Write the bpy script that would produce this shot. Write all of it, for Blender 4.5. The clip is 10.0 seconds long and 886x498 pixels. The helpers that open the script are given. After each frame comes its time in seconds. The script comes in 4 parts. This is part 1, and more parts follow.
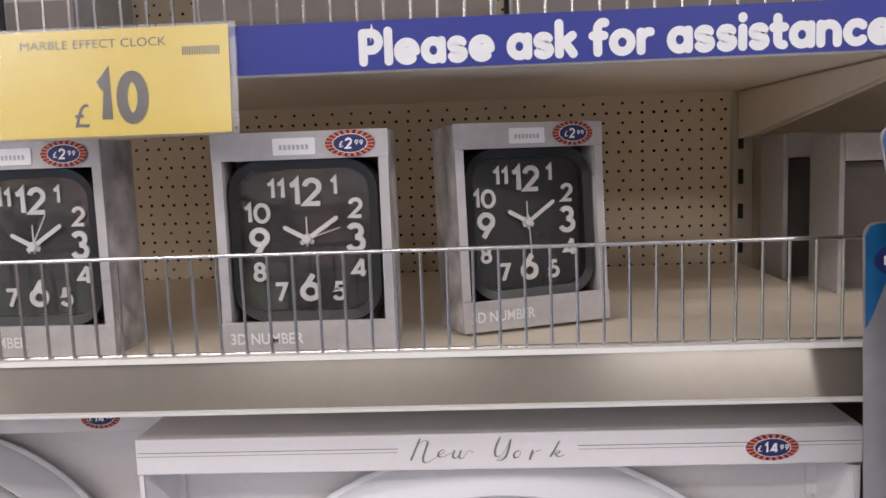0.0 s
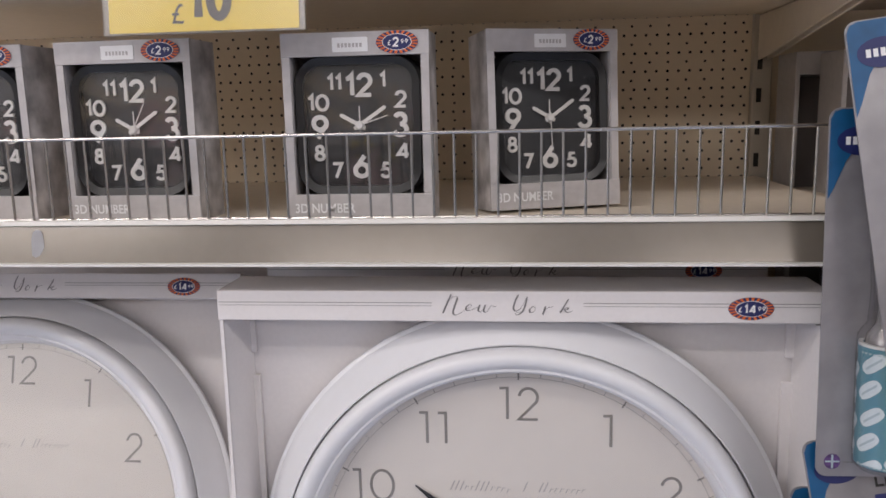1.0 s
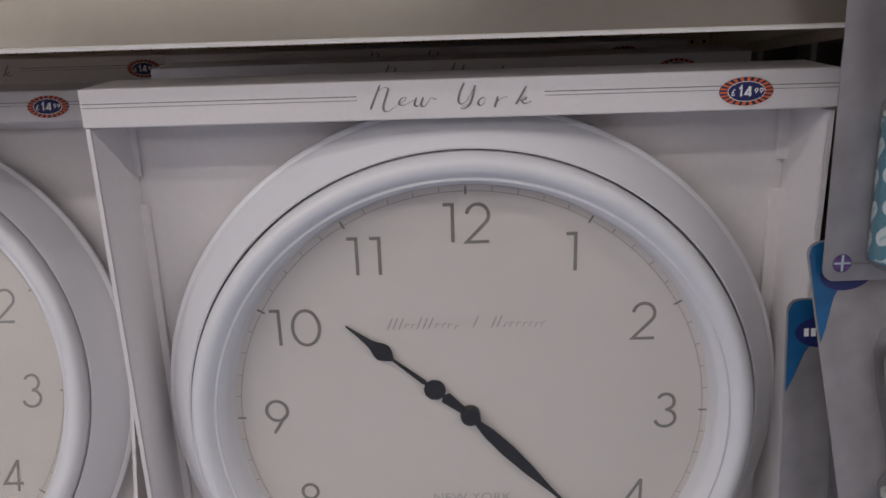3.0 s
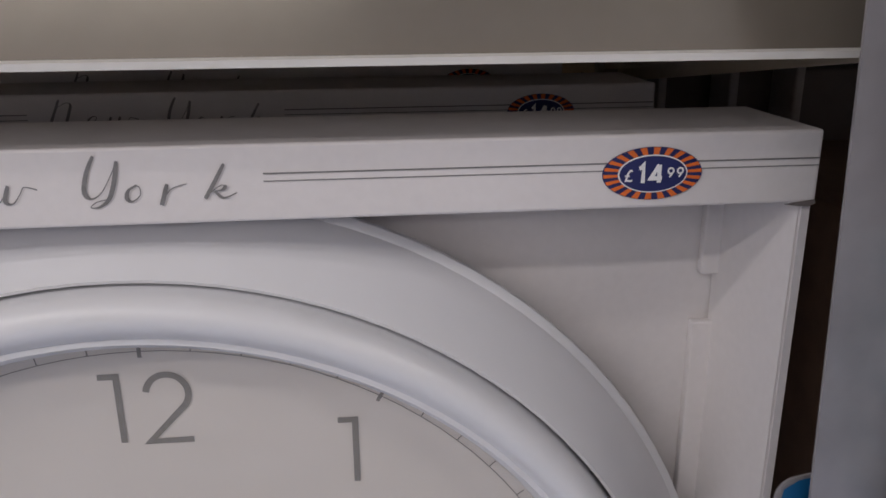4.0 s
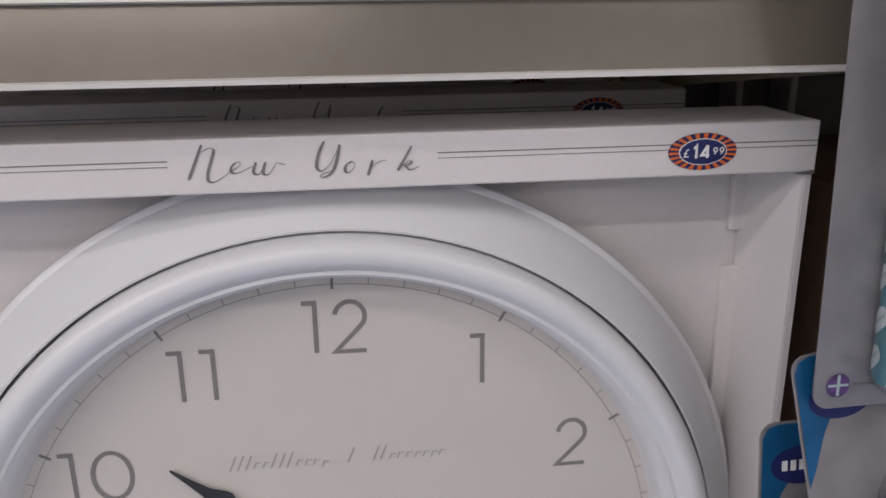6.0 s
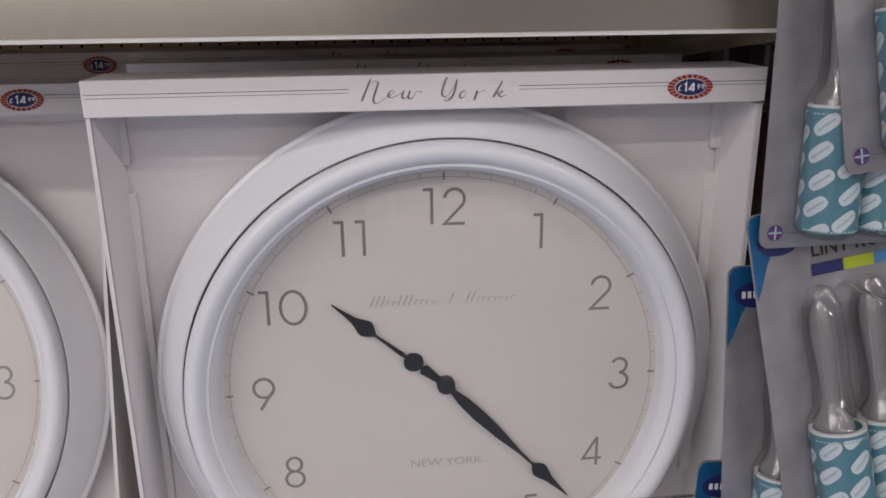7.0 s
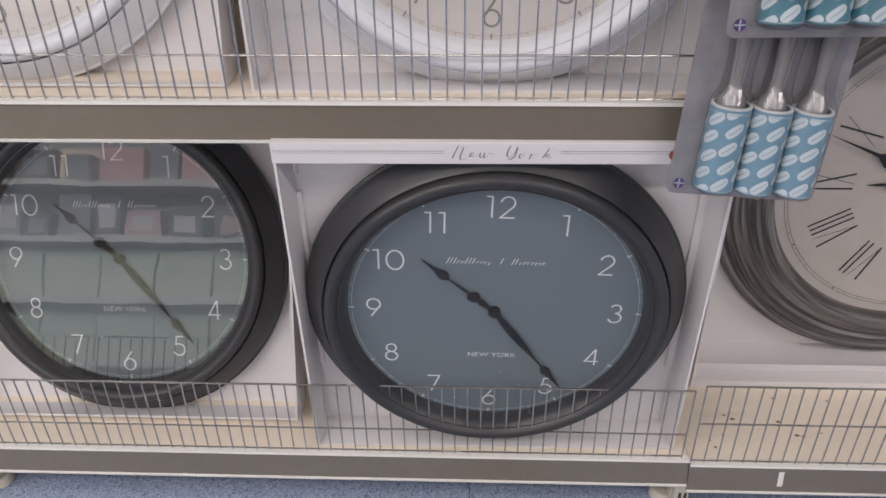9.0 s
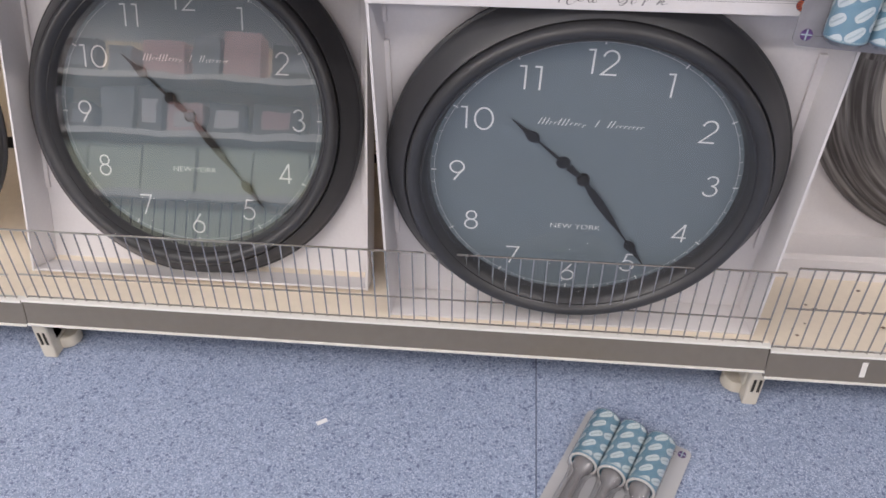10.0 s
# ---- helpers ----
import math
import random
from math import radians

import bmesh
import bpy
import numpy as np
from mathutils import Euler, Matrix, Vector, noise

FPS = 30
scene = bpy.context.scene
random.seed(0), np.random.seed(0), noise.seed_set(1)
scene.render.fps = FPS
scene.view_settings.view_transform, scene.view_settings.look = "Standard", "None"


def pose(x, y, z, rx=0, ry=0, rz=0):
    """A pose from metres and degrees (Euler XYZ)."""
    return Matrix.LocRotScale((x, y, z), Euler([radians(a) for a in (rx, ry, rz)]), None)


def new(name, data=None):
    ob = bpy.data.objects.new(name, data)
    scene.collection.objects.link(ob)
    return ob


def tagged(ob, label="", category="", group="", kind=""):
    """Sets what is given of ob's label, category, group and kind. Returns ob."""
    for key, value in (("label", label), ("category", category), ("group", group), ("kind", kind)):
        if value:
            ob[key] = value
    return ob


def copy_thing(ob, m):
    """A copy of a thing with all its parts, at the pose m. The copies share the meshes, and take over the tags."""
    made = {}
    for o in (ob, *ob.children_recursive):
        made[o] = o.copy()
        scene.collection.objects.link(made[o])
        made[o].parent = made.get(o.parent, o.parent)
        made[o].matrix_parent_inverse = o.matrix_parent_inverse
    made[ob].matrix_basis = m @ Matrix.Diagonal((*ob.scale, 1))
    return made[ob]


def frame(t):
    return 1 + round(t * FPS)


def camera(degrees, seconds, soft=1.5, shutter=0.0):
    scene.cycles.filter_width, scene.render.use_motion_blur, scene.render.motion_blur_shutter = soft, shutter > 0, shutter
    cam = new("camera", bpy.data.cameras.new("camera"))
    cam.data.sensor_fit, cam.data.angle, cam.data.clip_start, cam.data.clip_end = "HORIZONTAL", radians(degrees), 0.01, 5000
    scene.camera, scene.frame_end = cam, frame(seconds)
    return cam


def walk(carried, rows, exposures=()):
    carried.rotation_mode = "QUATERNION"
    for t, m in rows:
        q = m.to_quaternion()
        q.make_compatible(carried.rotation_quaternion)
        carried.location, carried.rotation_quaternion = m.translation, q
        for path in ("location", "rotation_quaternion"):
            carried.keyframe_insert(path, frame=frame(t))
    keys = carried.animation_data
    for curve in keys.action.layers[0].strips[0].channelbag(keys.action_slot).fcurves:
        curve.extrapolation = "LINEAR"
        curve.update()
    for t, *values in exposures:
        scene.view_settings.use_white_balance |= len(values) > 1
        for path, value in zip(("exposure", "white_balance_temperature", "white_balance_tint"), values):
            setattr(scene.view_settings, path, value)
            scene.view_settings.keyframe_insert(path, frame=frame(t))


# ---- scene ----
cam = camera(57.9, 10.0, soft=1.6)
METRES, EYE, TILT, LEAN, TURN = 1.9, 1.53, -3.0, 0.0, 2.7
ROWS = [
    (0.0, 0.0, 0.0, 0.0, -0.14, -3.75, 2.07),
    (0.5, 0.0009, -0.0291, -0.0143, 2.59, -5.58, 1.61),
    (1.0, 0.0097, -0.0635, -0.0287, 3.62, -7.04, 1.11),
    (1.5, -0.0003, -0.0884, -0.0571, 4.06, -10.26, 0.62),
    (2.0, -0.0104, -0.1147, -0.0863, 2.0, -12.76, 1.39),
    (3.5, 0.0301, 0.0975, -0.0772, -4.51, -15.22, 1.34),
    (4.0, 0.0649, 0.1641, -0.0784, -8.39, -14.92, 0.89),
    (4.5, 0.0717, 0.1802, -0.0801, -9.15, -14.78, 0.94),
    (5.0, 0.0717, 0.1802, -0.0794, -9.7, -14.56, 0.98),
    (6.5, -0.0184, 0.0311, -0.0744, -9.37, -14.47, 1.18),
    (7.0, -0.0368, -0.0261, -0.0836, -9.09, -14.67, 1.04),
    (7.5, -0.0448, -0.0628, -0.1053, -7.67, -16.94, 0.84),
    (8.0, -0.0262, -0.1048, -0.1358, -4.41, -20.57, 0.96),
    (8.5, -0.0139, -0.1319, -0.1787, -1.81, -25.37, 1.35),
    (9.0, -0.0121, -0.1478, -0.2219, -0.52, -30.28, 0.72),
    (9.5, -0.016, -0.1508, -0.2553, 0.31, -34.41, 0.67),
    (10.0, -0.0531, -0.1492, -0.2676, 2.43, -36.17, -0.05),
]
EXPOSURES = [(0.0, -0.60), (0.5, -0.69), (1.0, -0.76), (2.0, -1.06), (3.5, -1.40), (4.5, -1.0), (6.5, -1.03), (7.5, -1.04), (8.0, -1.24), (8.5, -1.17), (9.0, -0.74), (9.4, -0.52), (10.0, -0.48)]
LAMPS = ((-3.0, -0.75, 4.6, 66.0), (-2.6, -1.65, 5.2, 100.0), (2.9, -1.2, 3.6, 98.0), (-4.1, -2.80, 4.0, 110.0), (-6.0, -5.6, 3.4, 110.0), (-0.9, -4.0, 1.6, 60.0), (1.9, -4.5, 2.0, 120.0))  # x, y, length, watts
walk(cam, [(t, pose(0, 0, EYE, TILT, LEAN, TURN) @ pose(METRES * x, METRES * y, METRES * z, 90 + pitch, roll, yaw)) for t, x, y, z, yaw, pitch, roll in ROWS], EXPOSURES)

# ---- world and lights ----
world = bpy.data.worlds.new("shop_air")
scene.world = world
world.use_nodes = True
world.node_tree.nodes["Background"].inputs[0].default_value = (0.9, 0.95, 1.0, 1)
world.node_tree.nodes["Background"].inputs[1].default_value = 0.02


def strip_lamp(name, x, y, z, length, watts, colour=(1.0, 0.925, 0.895)):
    data = bpy.data.lights.new(name, "AREA")
    data.shape, data.size, data.size_y, data.energy, data.color = "RECTANGLE", length, 0.14 if y > -2 else 0.7, watts, colour
    ob = new(name, data)
    ob.location = (x, y, z)
    return ob


for x, y, n, watts in LAMPS:
    strip_lamp("tube", x, y, 2.93, n, watts)


# ---- materials ----
def mat(name, colour, rough=0.5, metal=0.0, vary=0.06, grain=60.0, blotch=6.0, bump=0.0, coat=0.0, random_tint=0.0, bump_scale=None):
    """Principled surface whose colour varies at two scales, with fine relief."""
    m = bpy.data.materials.new(name)
    m.use_nodes = True
    nt = m.node_tree
    n, l = nt.nodes, nt.links
    b = n["Principled BSDF"]
    b.inputs["Metallic"].default_value = metal
    b.inputs["Coat Weight"].default_value = coat
    b.inputs["Coat Roughness"].default_value = 0.12
    tc = n.new("ShaderNodeTexCoord")
    fine, big = n.new("ShaderNodeTexNoise"), n.new("ShaderNodeTexNoise")
    fine.inputs["Scale"].default_value, big.inputs["Scale"].default_value = grain, blotch
    fine.inputs["Detail"].default_value = 4
    add = n.new("ShaderNodeMath")
    add.operation = "ADD"
    for t in (fine, big):
        l.new(tc.outputs["Object"], t.inputs["Vector"])
    l.new(fine.outputs["Fac"], add.inputs[0])
    l.new(big.outputs["Fac"], add.inputs[1])
    last = add.outputs[0]
    if random_tint:
        info, mul, add2 = n.new("ShaderNodeObjectInfo"), n.new("ShaderNodeMath"), n.new("ShaderNodeMath")
        mul.operation, mul.inputs[1].default_value = "MULTIPLY_ADD", random_tint
        mul.inputs[2].default_value = -random_tint / 2
        l.new(info.outputs["Random"], mul.inputs[0])
        add2.operation = "ADD"
        l.new(last, add2.inputs[0])
        l.new(mul.outputs[0], add2.inputs[1])
        last = add2.outputs[0]
    ramp = n.new("ShaderNodeMapRange")
    ramp.inputs["From Min"].default_value, ramp.inputs["From Max"].default_value = 0.6, 1.4
    ramp.inputs["To Min"].default_value, ramp.inputs["To Max"].default_value = 1 - vary, 1 + vary
    l.new(last, ramp.inputs["Value"])
    mix = n.new("ShaderNodeVectorMath")
    mix.operation = "SCALE"
    mix.inputs[0].default_value = colour
    l.new(ramp.outputs[0], mix.inputs["Scale"])
    l.new(mix.outputs[0], b.inputs["Base Color"])
    rr = n.new("ShaderNodeMapRange")
    rr.inputs["From Min"].default_value, rr.inputs["From Max"].default_value = 0.3, 0.7
    rr.inputs["To Min"].default_value, rr.inputs["To Max"].default_value = max(0.02, rough * 0.85), min(1, rough * 1.15)
    l.new(big.outputs["Fac"], rr.inputs["Value"])
    l.new(rr.outputs[0], b.inputs["Roughness"])
    if bump:
        bp = n.new("ShaderNodeBump")
        bp.inputs["Strength"].default_value = bump
        bp.inputs["Distance"].default_value = 0.001
        l.new(fine.outputs["Fac"], bp.inputs["Height"])
        l.new(bp.outputs[0], b.inputs["Normal"])
    return m


def clear_film(name, ior, rough, tint=(1, 1, 1), waves=9, depth=0.12):
    """Thin clear glass or plastic: passes light, gloss by Fresnel."""
    m = bpy.data.materials.new(name)
    m.use_nodes = True
    n, l = m.node_tree.nodes, m.node_tree.links
    n.remove(n["Principled BSDF"])
    tr, gl, fr, mx = (n.new("ShaderNode" + k) for k in ("BsdfTransparent", "BsdfGlossy", "LayerWeight", "MixShader"))
    p5, sc_ = n.new("ShaderNodeMath"), n.new("ShaderNodeMath")
    f0 = 2 * ((ior - 1) / (ior + 1)) ** 2
    p5.operation, p5.inputs[1].default_value = "POWER", 5
    sc_.operation, sc_.inputs[1].default_value, sc_.inputs[2].default_value = "MULTIPLY_ADD", 1 - f0, f0
    tr.inputs["Color"].default_value = (*tint, 1)
    gl.inputs["Roughness"].default_value = rough
    fr.inputs["Blend"].default_value = 0.5
    l.new(fr.outputs["Facing"], p5.inputs[0])
    l.new(p5.outputs[0], sc_.inputs[0])
    tc, no, bp = n.new("ShaderNodeTexCoord"), n.new("ShaderNodeTexNoise"), n.new("ShaderNodeBump")
    no.inputs["Scale"].default_value = waves
    bp.inputs["Strength"].default_value, bp.inputs["Distance"].default_value = depth, 0.002
    l.new(tc.outputs["Object"], no.inputs["Vector"])
    l.new(no.outputs["Fac"], bp.inputs["Height"])
    l.new(bp.outputs[0], gl.inputs["Normal"])
    l.new(sc_.outputs[0], mx.inputs[0])
    l.new(tr.outputs[0], mx.inputs[1])
    l.new(gl.outputs[0], mx.inputs[2])
    l.new(mx.outputs[0], n["Material Output"].inputs["Surface"])
    return m


def speckled_floor():
    """Blue vinyl with pale and dark flecks."""
    m = mat("blue_vinyl", (0.30, 0.36, 0.50), 0.42, vary=0.08, grain=40, blotch=3)
    n, l = m.node_tree.nodes, m.node_tree.links
    b = n["Principled BSDF"]
    base = b.inputs["Base Color"].links[0].from_socket
    tc = n.new("ShaderNodeTexCoord")
    for scale, lo, hi, colour in ((430, 0.0, 0.22, (0.41, 0.475, 0.62)), (470, 0.82, 1.0, (0.19, 0.23, 0.36)), (600, 0.4, 0.50, (0.52, 0.58, 0.71)), (260, 0.96, 1.0, (0.15, 0.185, 0.30))):
        v = n.new("ShaderNodeTexVoronoi")
        v.inputs["Scale"].default_value = scale
        l.new(tc.outputs["Object"], v.inputs["Vector"])
        sep = n.new("ShaderNodeSeparateColor")
        l.new(v.outputs["Color"], sep.inputs[0])
        cmp = n.new("ShaderNodeMath")
        cmp.operation = "COMPARE"
        cmp.inputs[1].default_value, cmp.inputs[2].default_value = (lo + hi) / 2, (hi - lo) / 2
        l.new(sep.outputs[0], cmp.inputs[0])
        mx = n.new("ShaderNodeMix")
        mx.data_type = "RGBA"
        l.new(cmp.outputs[0], mx.inputs[0])
        l.new(base, mx.inputs[6])
        mx.inputs[7].default_value = (*colour, 1)
        base = mx.outputs[2]
    l.new(base, b.inputs["Base Color"])
    return m


def brushed_wood():
    """Grey limed wood with long streaks round the frame."""
    m = mat("limed_grey_wood", (0.072, 0.064, 0.06), 0.6, vary=0.35, grain=18, blotch=5, bump=0.5)
    n, l = m.node_tree.nodes, m.node_tree.links
    b = n["Principled BSDF"]
    base = b.inputs["Base Color"].links[0].from_socket
    tc, sep, ln, no = n.new("ShaderNodeTexCoord"), n.new("ShaderNodeSeparateXYZ"), n.new("ShaderNodeVectorMath"), n.new("ShaderNodeTexNoise")
    l.new(tc.outputs["Object"], ln.inputs[0])
    ln.operation = "LENGTH"
    l.new(tc.outputs["Object"], sep.inputs[0])
    at, cb, ml = n.new("ShaderNodeMath"), n.new("ShaderNodeCombineXYZ"), n.new("ShaderNodeMath")
    at.operation = "ARCTAN2"
    l.new(sep.outputs[2], at.inputs[0])
    l.new(sep.outputs[0], at.inputs[1])
    ml.operation, ml.inputs[1].default_value = "MULTIPLY", 90
    l.new(ln.outputs["Value"], ml.inputs[0])
    l.new(ml.outputs[0], cb.inputs[0])
    l.new(at.outputs[0], cb.inputs[1])
    l.new(cb.outputs[0], no.inputs["Vector"])
    no.inputs["Scale"].default_value, no.inputs["Detail"].default_value = 1.6, 6
    rp = n.new("ShaderNodeMapRange")
    rp.inputs["From Min"].default_value, rp.inputs["From Max"].default_value = 0.42, 0.72
    l.new(no.outputs["Fac"], rp.inputs["Value"])
    mx = n.new("ShaderNodeMix")
    mx.data_type = "RGBA"
    l.new(rp.outputs[0], mx.inputs[0])
    l.new(base, mx.inputs[6])
    mx.inputs[7].default_value = (0.31, 0.295, 0.285, 1)
    l.new(mx.outputs[2], b.inputs["Base Color"])
    return m


M = dict(
    card=mat("white_card", (0.74, 0.71, 0.71), 0.55, vary=0.035, grain=220, blotch=4, bump=0.05),
    print_grey=mat("grey_print", (0.20, 0.193, 0.195), 0.5, vary=0.2, grain=300),
    print_pale=mat("pale_print", (0.40, 0.38, 0.37), 0.5),
    dial_mark=mat("dial_grey_ink", (0.235, 0.22, 0.205), 0.5, vary=0.15, grain=400),
    rim_white=mat("white_moulded_plastic", (0.745, 0.75, 0.78), 0.34, vary=0.02, blotch=3, coat=0.15),
    dial_cream=mat("cream_dial_paper", (0.66, 0.62, 0.58), 0.6, vary=0.025, blotch=3),
    hand_black=mat("black_lacquered_metal", (0.012, 0.011, 0.011), 0.35, vary=0.3),
    rim_dark=mat("charcoal_moulded_plastic", (0.036, 0.036, 0.039), 0.42, vary=0.12, blotch=5, coat=0.1),
    dial_slate=mat("slate_blue_dial_paper", (0.150, 0.184, 0.205), 0.55, vary=0.05, blotch=3),
    dial_white_ink=mat("white_dial_ink", (0.75, 0.76, 0.76), 0.5),
    glass=clear_film("clock_glass", 1.34, 0.015),
    glass_bare=clear_film("bare_clock_glass", 1.92, 0.012),
    glass_film=clear_film("filmed_clock_glass", 1.75, 0.40, (1, 1, 1), 30, 0.35),
    lens=clear_film("small_clock_lens", 1.5, 0.05, (1, 1, 1), 24, 0.45),
    blister=clear_film("blister_plastic", 1.5, 0.1, (0.95, 0.95, 0.96), 45, 0.6),
    sleeve=clear_film("ticket_sleeve_plastic", 1.75, 0.24, (0.97, 0.97, 0.97), 14, 0.5),
    navy=mat("navy_ink", (0.018, 0.024, 0.12), 0.4),
    orange=mat("orange_ink", (0.78, 0.17, 0.03), 0.4),
    white_ink=mat("white_ink", (0.85, 0.85, 0.86), 0.45),
    box_grey=mat("silver_grey_card", (0.49, 0.468, 0.47), 0.42, vary=0.12, grain=120, blotch=25, bump=0.05),
    box_side=mat("mottled_marble_card", (0.47, 0.45, 0.45), 0.45, vary=0.6, grain=55, blotch=30),
    case_black=mat("black_clock_case", (0.012, 0.012, 0.013), 0.3, vary=0.2),
    dial_black=mat("black_dial", (0.016, 0.016, 0.018), 0.5, vary=0.2),
    number_white=mat("raised_white_numeral", (0.72, 0.70, 0.68), 0.4),
    deck=mat("cream_shelf_paint", (0.84, 0.745, 0.62), 0.5, vary=0.06, grain=90, blotch=5, bump=0.04),
    lip=mat("champagne_ticket_strip", (0.205, 0.181, 0.152), 0.20, metal=0.3, vary=0.06, grain=70, blotch=3, coat=0.35),
    lip_edge=mat("pale_strip_edge", (0.76, 0.74, 0.70), 0.35),
    back=mat("beige_back_panel", (0.78, 0.655, 0.485), 0.5, vary=0.05, blotch=4),
    # near-black that paints the shade inside punched holes and slots
    dark=mat("dark_hole_shade", (0.03, 0.027, 0.024), 0.8, vary=0.2),
    wire=mat("chromed_wire", (0.50, 0.48, 0.46), 0.25, metal=0.95, vary=0.1),
    floor=speckled_floor(),
    sage=mat("sage_green_plastic", (0.70, 0.76, 0.58), 0.5, vary=0.08),
    # the teal wrap lightened, with the blister's glare haze in the colour
    teal_hazed=mat("hazed_teal_wrap", (0.185, 0.34, 0.445), 0.35, vary=0.08),
    seam=mat("floor_seam", (0.10, 0.125, 0.19), 0.6),
    wood=brushed_wood(),
    dial_aged=mat("aged_cream_dial", (0.50, 0.46, 0.42), 0.55, vary=0.06, grain=50, blotch=8),
    ink_black=mat("black_dial_ink", (0.03, 0.028, 0.027), 0.5, vary=0.4, grain=300),
    pack_card=mat("silvery_pack_card", (0.31, 0.30, 0.315), 0.36, metal=0.35, vary=0.28, grain=30, blotch=17, coat=0.25),
    # lit copy of the silvery pack card, glare put into its colour
    pack_glare=mat("glare_pale_pack_card", (0.50, 0.495, 0.51), 0.35, vary=0.03),
    pack_blue=mat("bright_blue_print", (0.008, 0.095, 0.24), 0.35, vary=0.25, grain=25, blotch=40),
    lime=mat("lime_print", (0.42, 0.50, 0.03), 0.4),
    sky=mat("sky_blue_print", (0.09, 0.28, 0.55), 0.4),
    teal=mat("teal_roll_wrap", (0.085, 0.25, 0.315), 0.35, vary=0.06, grain=30, coat=0.2),
    pill=mat("pale_pill_print", (0.66, 0.74, 0.76), 0.38),
    pill_bar=mat("grey_teal_bar_print", (0.42, 0.53, 0.56), 0.4),
    core=mat("white_paper_roll_end", (0.70, 0.70, 0.68), 0.7),
    handle=mat("grey_clear_handle", (0.24, 0.23, 0.235), 0.2, vary=0.1, coat=0.3),
    purple=mat("purple_badge_print", (0.10, 0.05, 0.17), 0.4, vary=0.6, grain=260, blotch=180),
    yellow=mat("yellow_ticket_paper", (0.84, 0.62, 0.06), 0.5, vary=0.04),
    ticket_ink=mat("ticket_ink", (0.075, 0.06, 0.05), 0.5),
    sign_blue=mat("royal_blue_sign", (0.028, 0.042, 0.28), 0.35, vary=0.12, grain=10, blotch=14),
    wall=mat("wall_paint", (0.68, 0.67, 0.65), 0.7, vary=0.03, blotch=1),
    ceiling=mat("ceiling_tile", (0.75, 0.75, 0.73), 0.8, vary=0.04, blotch=1),
    upright=mat("beige_steel_upright", (0.56, 0.50, 0.41), 0.4, vary=0.05),
    kraft=mat("dull_taupe_card", (0.16, 0.14, 0.135), 0.6, vary=0.12, blotch=10),
    pink=mat("pink_packaging", (0.70, 0.46, 0.45), 0.45, vary=0.2, blotch=14),
    tin=mat("grey_packaging", (0.34, 0.34, 0.36), 0.45, vary=0.2, blotch=9, random_tint=0.5),
    brown=mat("brown_packaging", (0.16, 0.10, 0.07), 0.5, vary=0.3, blotch=9, random_tint=0.6),
    foot=mat("cream_foot_paint", (0.64, 0.59, 0.50), 0.45),
)


# ---- mesh helpers ----
def part(name, data, material, parent=None, label="", smooth=False, at=None):
    """Link a bmesh or a mesh as one mesh object under parent."""
    if isinstance(data, bmesh.types.BMesh):
        bm = data
        bmesh.ops.recalc_face_normals(bm, faces=bm.faces)
        data = bpy.data.meshes.new(name)
        bm.to_mesh(data)
        bm.free()
        for p in data.polygons:
            p.use_smooth = smooth
        if smooth:
            data.set_sharp_from_angle(angle=radians(38))
    if not data.materials:
        data.materials.append(material)
    ob = new(name, data)
    ob.parent = parent
    if at is not None:
        ob.matrix_basis = at
    if label:
        tagged(ob, label)
    return ob


def thing(name, label, category, m=None, group="", kind=""):
    ob = new(name)
    ob.empty_display_size = 0.02
    if m is not None:
        ob.matrix_basis = m
    return tagged(ob, label, category, group, kind)


def box(x0, x1, y0, y1, z0, z1, bevel=0.0, bm=None):
    bm = bm or bmesh.new()
    r = bmesh.ops.create_cube(bm, size=1, matrix=Matrix.LocRotScale(((x0 + x1) / 2, (y0 + y1) / 2, (z0 + z1) / 2), None, (x1 - x0, y1 - y0, z1 - z0)))
    if bevel:
        edges = {e for v in r["verts"] for e in v.link_edges}
        bmesh.ops.bevel(bm, geom=list(edges), offset=bevel, segments=2, profile=0.5, affect="EDGES")
    return bm


def rod(a, b, r, n=8, r2=None, bm=None):
    bm = bm or bmesh.new()
    a, b = Vector(a), Vector(b)
    m = Matrix.Translation((a + b) / 2) @ (b - a).to_track_quat("Z", "Y").to_matrix().to_4x4()
    bmesh.ops.create_cone(bm, cap_ends=True, segments=n, radius1=r, radius2=r if r2 is None else r2, depth=(b - a).length, matrix=m)
    return bm


def lathe(profile, n=112, bm=None, closed=False):
    """Turn (radius, depth) pairs round the y axis."""
    bm = bm or bmesh.new()
    rings = []
    for r, d in profile:
        rings.append([bm.verts.new((r * math.cos(2 * math.pi * k / n), d, r * math.sin(2 * math.pi * k / n))) for k in range(n)] if r > 1e-6 else [bm.verts.new((0, d, 0))])
    pairs = list(zip(rings, rings[1:])) + ([(rings[-1], rings[0])] if closed else [])
    for a, b in pairs:
        for k in range(n):
            vs = [a[k % len(a)], a[(k + 1) % n % len(a)], b[(k + 1) % n % len(b)], b[k % len(b)]]
            vs = list(dict.fromkeys(vs))
            if len(vs) > 2:
                bm.faces.new(vs)
    return bm


def plate(points, y, thick=0.0, bm=None):
    """A flat shape from (x, z) points, facing -y, with its front at y."""
    bm = bm or bmesh.new()
    front = [bm.verts.new((x, y, z)) for x, z in points]
    bm.faces.new(front)
    if thick:
        back = [bm.verts.new((x, y + thick, z)) for x, z in points]
        bm.faces.new(back[::-1])
        n = len(points)
        for k in range(n):
            bm.faces.new((front[k], front[(k + 1) % n], back[(k + 1) % n], back[k]))
    return bm


